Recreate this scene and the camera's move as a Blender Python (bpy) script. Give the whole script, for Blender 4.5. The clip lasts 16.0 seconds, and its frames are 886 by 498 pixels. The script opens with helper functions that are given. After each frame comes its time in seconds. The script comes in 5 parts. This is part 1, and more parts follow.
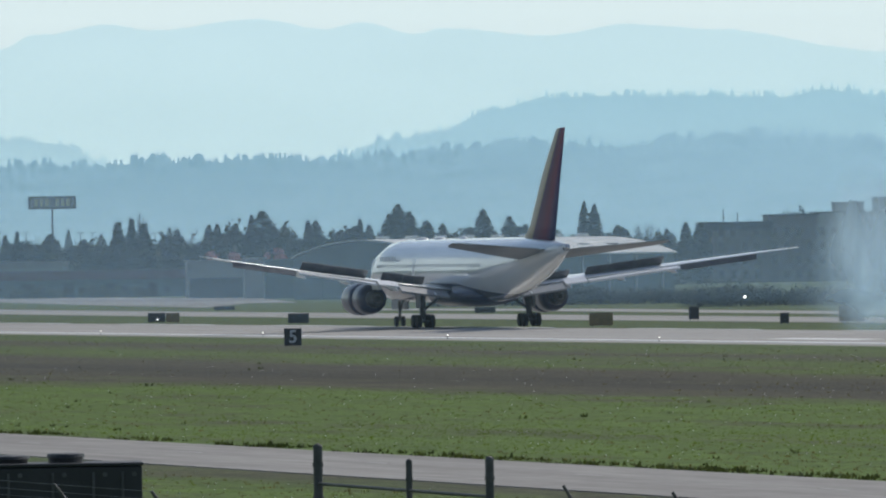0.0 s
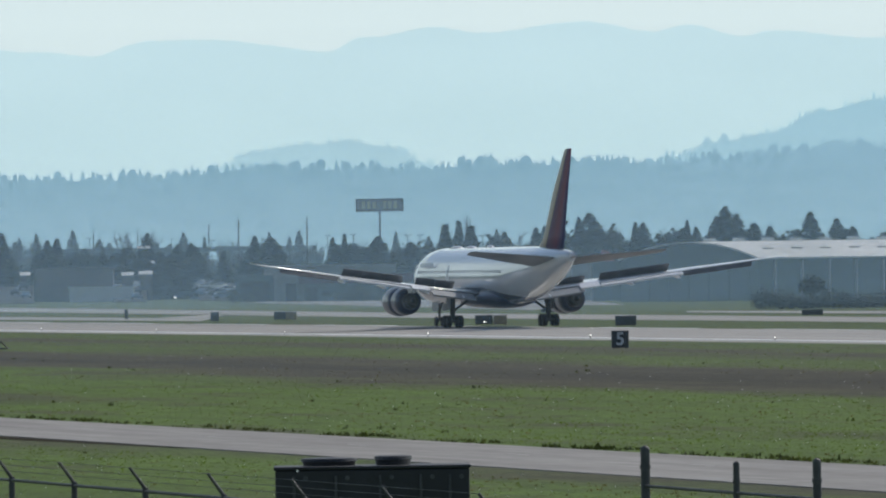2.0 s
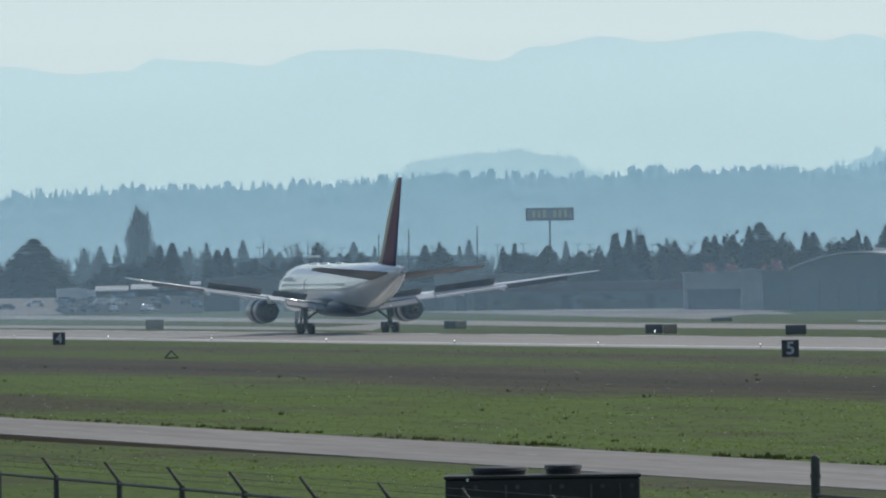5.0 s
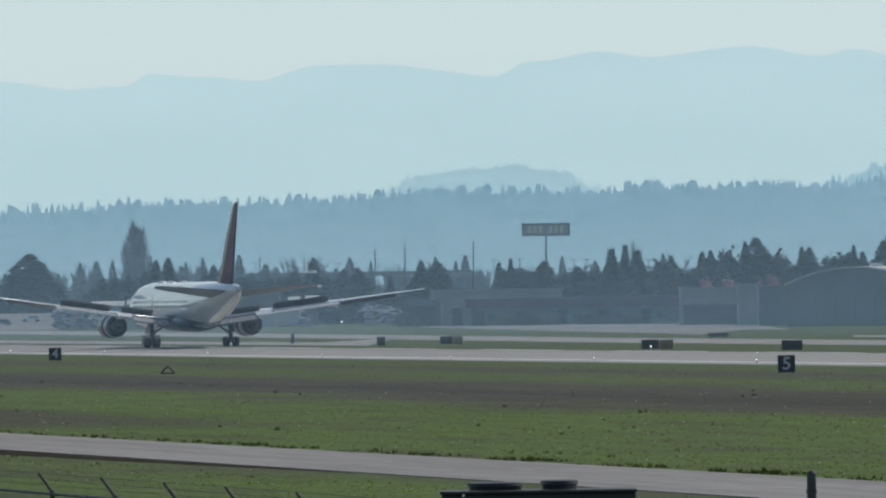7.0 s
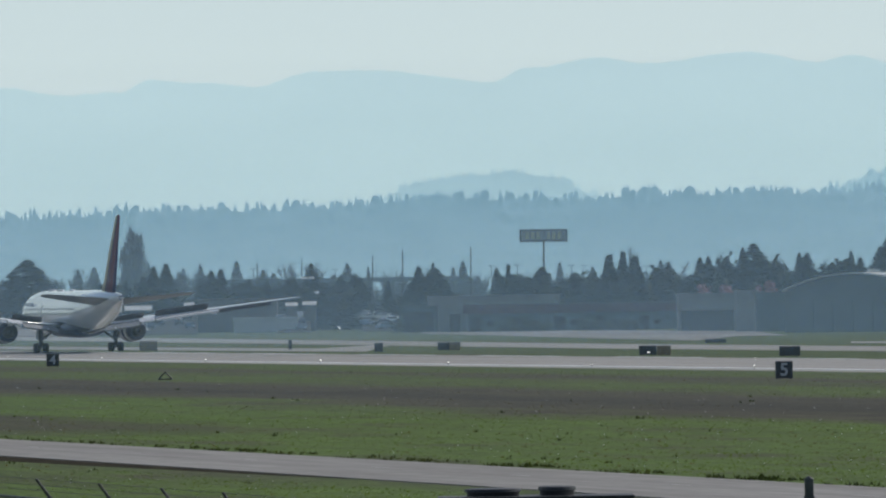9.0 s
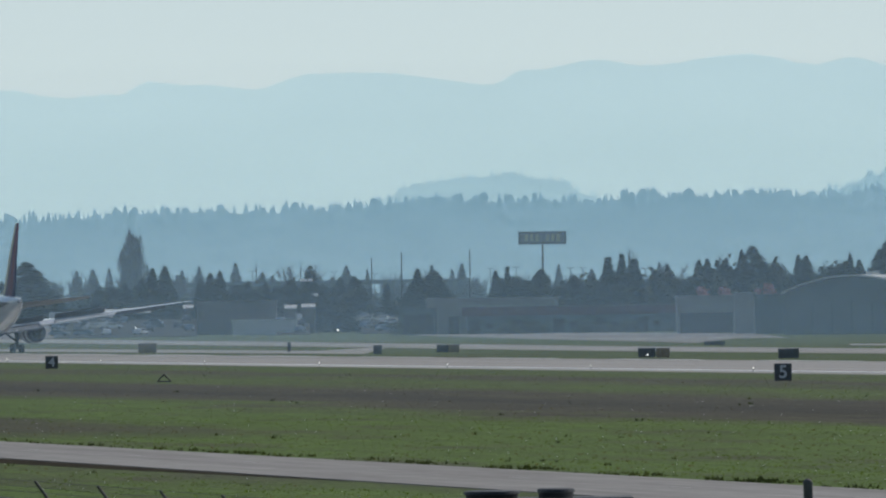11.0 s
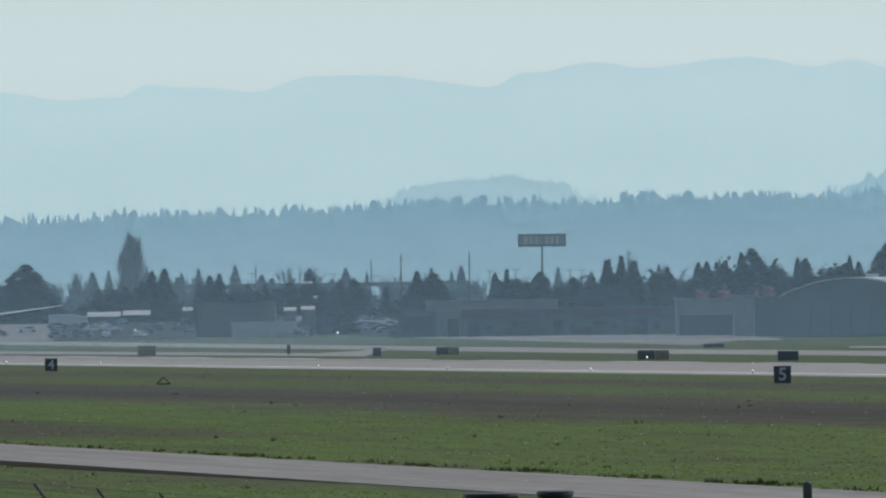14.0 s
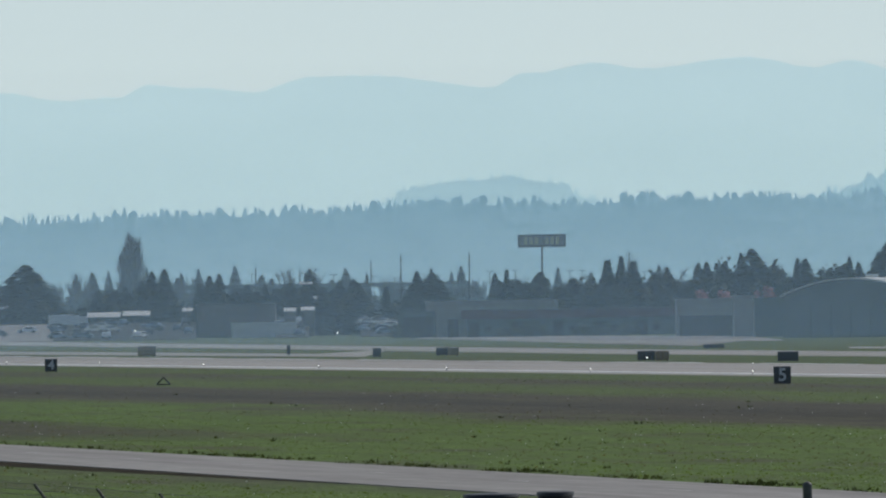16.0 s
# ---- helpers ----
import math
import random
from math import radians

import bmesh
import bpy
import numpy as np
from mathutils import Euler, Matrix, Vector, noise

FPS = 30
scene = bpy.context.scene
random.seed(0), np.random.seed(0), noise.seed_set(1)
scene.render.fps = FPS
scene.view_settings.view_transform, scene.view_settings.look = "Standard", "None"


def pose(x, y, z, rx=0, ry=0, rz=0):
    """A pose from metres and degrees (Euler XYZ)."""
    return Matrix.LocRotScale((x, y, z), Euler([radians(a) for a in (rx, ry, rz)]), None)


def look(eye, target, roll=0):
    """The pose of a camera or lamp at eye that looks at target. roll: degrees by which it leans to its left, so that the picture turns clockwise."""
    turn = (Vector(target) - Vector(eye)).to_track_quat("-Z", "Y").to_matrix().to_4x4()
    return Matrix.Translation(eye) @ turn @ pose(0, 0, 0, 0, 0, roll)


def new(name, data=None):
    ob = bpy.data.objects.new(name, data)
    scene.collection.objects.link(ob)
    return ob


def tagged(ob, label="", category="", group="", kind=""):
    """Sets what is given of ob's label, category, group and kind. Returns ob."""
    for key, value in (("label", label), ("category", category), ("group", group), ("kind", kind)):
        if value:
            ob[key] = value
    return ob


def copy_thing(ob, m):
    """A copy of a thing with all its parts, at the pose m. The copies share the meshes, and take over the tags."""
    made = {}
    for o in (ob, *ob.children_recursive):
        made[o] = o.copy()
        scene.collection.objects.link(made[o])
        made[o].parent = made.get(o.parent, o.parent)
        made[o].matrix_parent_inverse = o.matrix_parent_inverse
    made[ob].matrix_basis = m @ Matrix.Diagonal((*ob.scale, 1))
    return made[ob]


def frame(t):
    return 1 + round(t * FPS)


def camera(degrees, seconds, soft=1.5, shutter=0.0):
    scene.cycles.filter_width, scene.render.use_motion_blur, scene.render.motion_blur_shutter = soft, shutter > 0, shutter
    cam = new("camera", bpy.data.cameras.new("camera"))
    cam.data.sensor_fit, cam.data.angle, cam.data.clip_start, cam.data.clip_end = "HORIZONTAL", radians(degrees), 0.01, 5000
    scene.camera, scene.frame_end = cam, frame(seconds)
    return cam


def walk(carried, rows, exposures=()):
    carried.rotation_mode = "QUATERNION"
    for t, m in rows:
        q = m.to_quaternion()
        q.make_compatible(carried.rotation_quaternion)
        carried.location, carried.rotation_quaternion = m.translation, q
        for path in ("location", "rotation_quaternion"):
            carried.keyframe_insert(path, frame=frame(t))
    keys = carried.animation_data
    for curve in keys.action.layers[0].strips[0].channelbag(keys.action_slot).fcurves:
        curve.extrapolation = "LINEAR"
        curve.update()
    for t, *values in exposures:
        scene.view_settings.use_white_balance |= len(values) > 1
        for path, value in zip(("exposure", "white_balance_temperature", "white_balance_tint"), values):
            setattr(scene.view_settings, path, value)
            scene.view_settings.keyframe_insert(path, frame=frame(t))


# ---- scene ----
cam = camera(4.585, 16.0, soft=2.1)
EYE_X, EYE_H, AXIS = -238.3, 6.2, 12.02  # beside the runway's centreline, above the field, bearing of the resting view


def aim(turn, tilt):
    """The camera on its tripod: degrees to the right of the resting view, degrees above level; it leans a little."""
    return pose(EYE_X, 0, EYE_H, 90 + tilt, 0, -(AXIS + turn)) @ pose(0, 0, 0, 0, 0, -0.87)


VIEWS = [
    (0, 2.5309, 0.0463), (0.5, 2.0511, 0.0565), (1, 1.5917, 0.0649), (1.5, 1.1997, 0.0752), (2, 0.8369, 0.0837),
    (2.5, 0.5591, 0.0937), (3, 0.3513, 0.0978), (3.5, 0.1553, 0.1028), (4, -0.0114, 0.1075), (4.2, -0.0380, 0.1105),
    (5.2, -0.0430, 0.1560), (6.5, -0.0274, 0.2109), (7, -0.0220, 0.2235), (7.5, -0.0178, 0.2350), (8, -0.0140, 0.2438),
    (8.5, -0.0115, 0.2502), (9, -0.0092, 0.2545), (11.5, -0.0031, 0.2688), (12.5, -0.0031, 0.2735),
    (13.5, -0.0015, 0.2774), (14.5, 0.0, 0.2797), (16, 0.0, 0.2816)]
walk(cam, [(t, aim(a, b)) for t, a, b in VIEWS], [(0, 0.35), (2, 0.31), (4, 0.24), (7, 0.13), (9, 0.1), (12, 0.08), (16, 0.07)])

# ---- light ----
SUN_AZ, SUN_EL = 50.0, 42.0  # degrees clockwise from the runway's heading, above level
world = bpy.data.worlds.new("sky")
scene.world = world
world.use_nodes = True
wn = world.node_tree
sky = wn.nodes.new("ShaderNodeTexSky")
sky.sky_type, sky.sun_disc = "NISHITA", False
sky.sun_elevation, sky.sun_rotation = radians(SUN_EL), radians(SUN_AZ)
sky.air_density, sky.dust_density, sky.ozone_density = 1.0, 1.0, 1.5
wn.links.new(sky.outputs[0], wn.nodes["Background"].inputs[0])
wn.nodes["Background"].inputs[1].default_value = 0.075
sun_data = bpy.data.lights.new("sun", "SUN")
sun_data.energy, sun_data.angle, sun_data.color = 2.3, radians(0.6), (1.0, 0.95, 0.87)
sun = new("sun", sun_data)
sun.matrix_world = look((300 * math.sin(radians(SUN_AZ)), 300 * math.cos(radians(SUN_AZ)), 300 * math.tan(radians(SUN_EL))), (0, 0, 0))

# ---- places ----
STEP = 19582.0  # bearings and heights are given in steps of 1/STEP of the distance, as read from the tripod's scale


def spot(u, r):
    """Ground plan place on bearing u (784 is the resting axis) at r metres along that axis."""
    k, c, s = (u - 784) / STEP * r, math.cos(radians(AXIS)), math.sin(radians(AXIS))
    return Vector((k * c + r * s + EYE_X, r * c - k * s, 0))


def height(u, v, r):
    """Height above the field of what reads v on the scale at bearing u, r metres away."""
    return EYE_H - (v - 537.2 + 0.0152 * (u - 784)) * r / STEP


def reach(u, v, z):
    """How far along the axis the level z is met."""
    return (EYE_H - z) * STEP / (v - 537.2 + 0.0152 * (u - 784))


FAR = -0.7  # level of the field beyond the runway

# ---- materials ----


def link(t, a, b):
    t.links.new(a, b)


def node(t, kind, **values):
    n = t.nodes.new(kind)
    for key, value in values.items():
        n.inputs[key.replace("_", " ")].default_value = value
    return n


def ramp(t, fac, stops):
    r = t.nodes.new("ShaderNodeValToRGB")
    els = r.color_ramp.elements
    els[0].position, els[0].color = stops[0][0], (*stops[0][1], 1)
    els[1].position, els[1].color = stops[-1][0], (*stops[-1][1], 1)
    for p, c in stops[1:-1]:
        els.new(p).color = (*c, 1)
    link(t, fac, r.inputs[0])
    return r.outputs[0]


def noise_at(t, scale, detail=6.0, stretch=(1, 1, 1), rough=0.6, space="Object"):
    co = t.nodes.new("ShaderNodeTexCoord")
    mp = t.nodes.new("ShaderNodeMapping")
    mp.inputs["Scale"].default_value = stretch
    link(t, co.outputs[space], mp.inputs[0])
    n = node(t, "ShaderNodeTexNoise", Scale=scale, Detail=detail, Roughness=rough)
    link(t, mp.outputs[0], n.inputs["Vector"])
    return n.outputs[0]


def mixed(t, fac, a, b, mode="MIX"):
    m = t.nodes.new("ShaderNodeMix")
    m.data_type, m.blend_type = "RGBA", mode
    for sock, value in ((m.inputs[0], fac), (m.inputs[6], a), (m.inputs[7], b)):
        if isinstance(value, (int, float)):
            sock.default_value = value
        elif isinstance(value, tuple):
            sock.default_value = (*value, 1)
        else:
            link(t, value, sock)
    return m.outputs[2]


def fresh(name):
    m = bpy.data.materials.new(name)
    m.use_nodes = True
    return m, m.node_tree, m.node_tree.nodes["Principled BSDF"]


def surface(name, c1, c2, scale=1.0, rough=0.7, bump=0.2, metal=0.0, stretch=(1, 1, 1), fine=12.0, vary=0.0, spec=0.5, grainy=0.35, glow_through=0.0):
    """Two colours mixed by broad noise, with a finer grain on top and relief."""
    m, t, b = fresh(name)
    broad = noise_at(t, scale, 5, stretch)
    grain = noise_at(t, scale * fine, 3, stretch)
    col = ramp(t, broad, [(0.35, c1), (0.65, c2)])
    col = mixed(t, grainy, col, ramp(t, grain, [(0.3, (0.55, 0.55, 0.55)), (0.7, (1.35, 1.35, 1.35))]), "MULTIPLY")
    if vary:
        info = t.nodes.new("ShaderNodeObjectInfo")
        col = mixed(t, vary, col, ramp(t, info.outputs["Random"], [(0.0, (0.6, 0.65, 0.65)), (1.0, (1.3, 1.2, 1.1))]), "MULTIPLY")
    link(t, col, b.inputs["Base Color"])
    r = t.nodes.new("ShaderNodeMapRange")
    r.inputs["To Min"].default_value, r.inputs["To Max"].default_value = max(rough - 0.3 * grainy, 0.02), min(rough + 0.3 * grainy, 1)
    link(t, grain, r.inputs[0])
    link(t, r.outputs[0], b.inputs["Roughness"])
    b.inputs["Metallic"].default_value = metal
    b.inputs["Specular IOR Level"].default_value = spec
    if bump:
        bp = node(t, "ShaderNodeBump", Strength=bump, Distance=0.05)
        link(t, grain, bp.inputs["Height"])
        link(t, bp.outputs[0], b.inputs["Normal"])
    if glow_through:
        tr = t.nodes.new("ShaderNodeBsdfTranslucent")
        link(t, mixed(t, 1.0, col, (1.5, 1.6, 0.9), "MULTIPLY"), tr.inputs[0])
        mx = t.nodes.new("ShaderNodeMixShader")
        mx.inputs[0].default_value = glow_through
        link(t, b.outputs[0], mx.inputs[1])
        link(t, tr.outputs[0], mx.inputs[2])
        link(t, mx.outputs[0], t.nodes["Material Output"].inputs[0])
    return m


def field_grass():
    """Mown field: green, with long dry brown strips beside the runway and ragged patches."""
    m, t, b = fresh("field_grass")
    geo = t.nodes.new("ShaderNodeNewGeometry")
    sep = t.nodes.new("ShaderNodeSeparateXYZ")
    link(t, geo.outputs["Position"], sep.inputs[0])
    wob = noise_at(t, 1.0, 6, (0.035, 0.006, 1), 0.65)
    wob2 = noise_at(t, 1.0, 5, (0.3, 0.12, 1), 0.7)
    mul = t.nodes.new("ShaderNodeMath"); mul.operation = "MULTIPLY_ADD"
    link(t, wob, mul.inputs[0]); mul.inputs[1].default_value = 44.0
    link(t, sep.outputs[0], mul.inputs[2])
    mul2 = t.nodes.new("ShaderNodeMath"); mul2.operation = "MULTIPLY_ADD"
    link(t, wob2, mul2.inputs[0]); mul2.inputs[1].default_value = 12.0
    link(t, mul.outputs[0], mul2.inputs[2])
    mr = t.nodes.new("ShaderNodeMapRange")
    mr.inputs["From Min"].default_value, mr.inputs["From Max"].default_value = -170.0 + 28, -30.0 + 28
    link(t, mul2.outputs[0], mr.inputs[0])
    g1, g2, br, dk = (0.080, 0.130, 0.024), (0.074, 0.108, 0.03), (0.064, 0.059, 0.048), (0.038, 0.036, 0.033)
    col = ramp(t, mr.outputs[0], [(0.0, g1), (0.08, br), (0.11, g1), (0.40, g1), (0.46, br), (0.53, dk), (0.62, br), (0.68, g2), (0.76, g2), (0.84, br), (0.90, g2), (1.0, (0.066, 0.096, 0.032))])
    far_y = t.nodes.new("ShaderNodeMapRange")
    far_y.inputs["From Min"].default_value, far_y.inputs["From Max"].default_value = 500.0, 545.0
    link(t, sep.outputs[1], far_y.inputs[0])
    dry = t.nodes.new("ShaderNodeMath")
    dry.operation = "MULTIPLY"
    link(t, far_y.outputs[0], dry.inputs[0])
    link(t, ramp(t, mr.outputs[0], [(0.10, (0, 0, 0)), (0.14, (0.9, 0.9, 0.9)), (0.24, (0.9, 0.9, 0.9)), (0.29, (0, 0, 0))]), dry.inputs[1])
    col = mixed(t, dry.outputs[0], col, (0.056, 0.052, 0.042))
    patch = noise_at(t, 1.0, 6, (0.12, 0.03, 1), 0.7)
    col = mixed(t, ramp(t, patch, [(0.515, (0, 0, 0)), (0.64, (0.8, 0.8, 0.8))]), col, (0.068, 0.066, 0.044))
    streak = noise_at(t, 1.0, 6, (0.35, 0.022, 1), 0.7)
    col = mixed(t, 0.5, col, ramp(t, streak, [(0.3, (0.55, 0.58, 0.6)), (0.7, (1.35, 1.38, 1.2))]), "MULTIPLY")
    clump = noise_at(t, 1.0, 5, (0.9, 0.22, 1), 0.75)
    col = mixed(t, 0.55, col, ramp(t, clump, [(0.35, (0.5, 0.52, 0.5)), (0.68, (1.4, 1.42, 1.25))]), "MULTIPLY")
    grain = noise_at(t, 1.0, 4, (3.0, 0.8, 1), 0.7)
    col = mixed(t, 0.8, col, ramp(t, grain, [(0.3, (0.45, 0.48, 0.45)), (0.7, (1.5, 1.5, 1.3))]), "MULTIPLY")
    link(t, col, b.inputs["Base Color"])
    b.inputs["Roughness"].default_value = 0.9
    b.inputs["Specular IOR Level"].default_value = 0.15
    bp = node(t, "ShaderNodeBump", Strength=0.7, Distance=0.25)
    link(t, grain, bp.inputs["Height"])
    link(t, bp.outputs[0], b.inputs["Normal"])
    return m


def pavement_mat(name, c1, c2, streak=(0.25, 0.004, 1)):
    """Worn concrete or asphalt with long streaks of rubber and wear."""
    m, t, b = fresh(name)
    s = noise_at(t, 1.0, 6, streak, 0.7)
    g = noise_at(t, 1.0, 4, (1.2, 0.3, 1), 0.7)
    col = ramp(t, s, [(0.35, c1), (0.65, c2)])
    col = mixed(t, 0.5, col, ramp(t, g, [(0.3, (0.7, 0.7, 0.7)), (0.7, (1.25, 1.25, 1.25))]), "MULTIPLY")
    link(t, col, b.inputs["Base Color"])
    b.inputs["Roughness"].default_value = 0.75
    b.inputs["Specular IOR Level"].default_value = 0.12
    return m


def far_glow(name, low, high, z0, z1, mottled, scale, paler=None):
    """Plain glowing backdrop of far hills, haze painted in, paling towards its foot."""
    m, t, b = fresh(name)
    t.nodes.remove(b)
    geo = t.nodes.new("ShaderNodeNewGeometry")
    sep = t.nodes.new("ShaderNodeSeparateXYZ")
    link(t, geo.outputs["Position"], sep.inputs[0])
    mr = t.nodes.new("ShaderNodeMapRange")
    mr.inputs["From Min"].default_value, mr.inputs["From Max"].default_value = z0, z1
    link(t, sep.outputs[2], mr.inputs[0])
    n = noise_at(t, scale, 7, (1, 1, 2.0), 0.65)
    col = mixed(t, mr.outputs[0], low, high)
    if paler:  # haze painted paler towards one side of the range
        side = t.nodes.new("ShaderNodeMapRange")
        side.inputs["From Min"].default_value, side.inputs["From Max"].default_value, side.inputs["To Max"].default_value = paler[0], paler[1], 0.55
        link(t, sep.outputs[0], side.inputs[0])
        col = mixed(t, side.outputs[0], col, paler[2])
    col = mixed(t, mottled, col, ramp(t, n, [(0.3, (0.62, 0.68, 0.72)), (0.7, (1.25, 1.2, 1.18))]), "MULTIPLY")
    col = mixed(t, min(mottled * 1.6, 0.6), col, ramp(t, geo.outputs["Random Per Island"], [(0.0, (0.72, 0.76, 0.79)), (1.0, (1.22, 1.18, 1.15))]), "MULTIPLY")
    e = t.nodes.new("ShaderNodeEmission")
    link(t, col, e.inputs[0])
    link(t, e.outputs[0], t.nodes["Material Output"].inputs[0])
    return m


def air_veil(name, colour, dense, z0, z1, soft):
    """Upright tinted sheet that stands in for haze: scatters sun and sky, thins upwards."""
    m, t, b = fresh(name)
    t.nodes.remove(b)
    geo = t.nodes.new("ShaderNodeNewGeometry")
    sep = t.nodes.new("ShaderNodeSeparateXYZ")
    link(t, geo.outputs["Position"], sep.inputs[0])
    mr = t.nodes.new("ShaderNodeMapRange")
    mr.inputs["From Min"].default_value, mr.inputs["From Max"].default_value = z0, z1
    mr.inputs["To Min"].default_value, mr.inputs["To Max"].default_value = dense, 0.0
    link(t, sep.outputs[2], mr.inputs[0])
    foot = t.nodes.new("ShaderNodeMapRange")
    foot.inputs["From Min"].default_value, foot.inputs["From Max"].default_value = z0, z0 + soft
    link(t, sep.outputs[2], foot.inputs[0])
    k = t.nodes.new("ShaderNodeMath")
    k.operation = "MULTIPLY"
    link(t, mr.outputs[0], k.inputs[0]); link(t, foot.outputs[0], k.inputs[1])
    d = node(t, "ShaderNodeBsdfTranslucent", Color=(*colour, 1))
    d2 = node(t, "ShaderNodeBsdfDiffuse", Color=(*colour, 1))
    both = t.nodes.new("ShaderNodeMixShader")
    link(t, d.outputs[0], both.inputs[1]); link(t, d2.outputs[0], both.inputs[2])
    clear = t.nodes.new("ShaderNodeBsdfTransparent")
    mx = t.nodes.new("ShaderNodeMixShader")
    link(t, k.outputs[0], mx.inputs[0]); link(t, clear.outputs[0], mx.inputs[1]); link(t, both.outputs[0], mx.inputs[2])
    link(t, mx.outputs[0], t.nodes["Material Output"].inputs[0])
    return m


def plain(name, c, rough=0.5, metal=0.0, glow=0.0, spec=0.5):
    m, t, b = fresh(name)
    g = noise_at(t, 3.0, 3)
    link(t, mixed(t, 0.4, (*c,), ramp(t, g, [(0.3, (0.75, 0.75, 0.75)), (0.7, (1.2, 1.2, 1.2))]), "MULTIPLY"), b.inputs["Base Color"])
    b.inputs["Roughness"].default_value, b.inputs["Metallic"].default_value = rough, metal
    b.inputs["Specular IOR Level"].default_value = spec
    if glow:
        b.inputs["Emission Color"].default_value, b.inputs["Emission Strength"].default_value = (*c, 1), glow
    return m


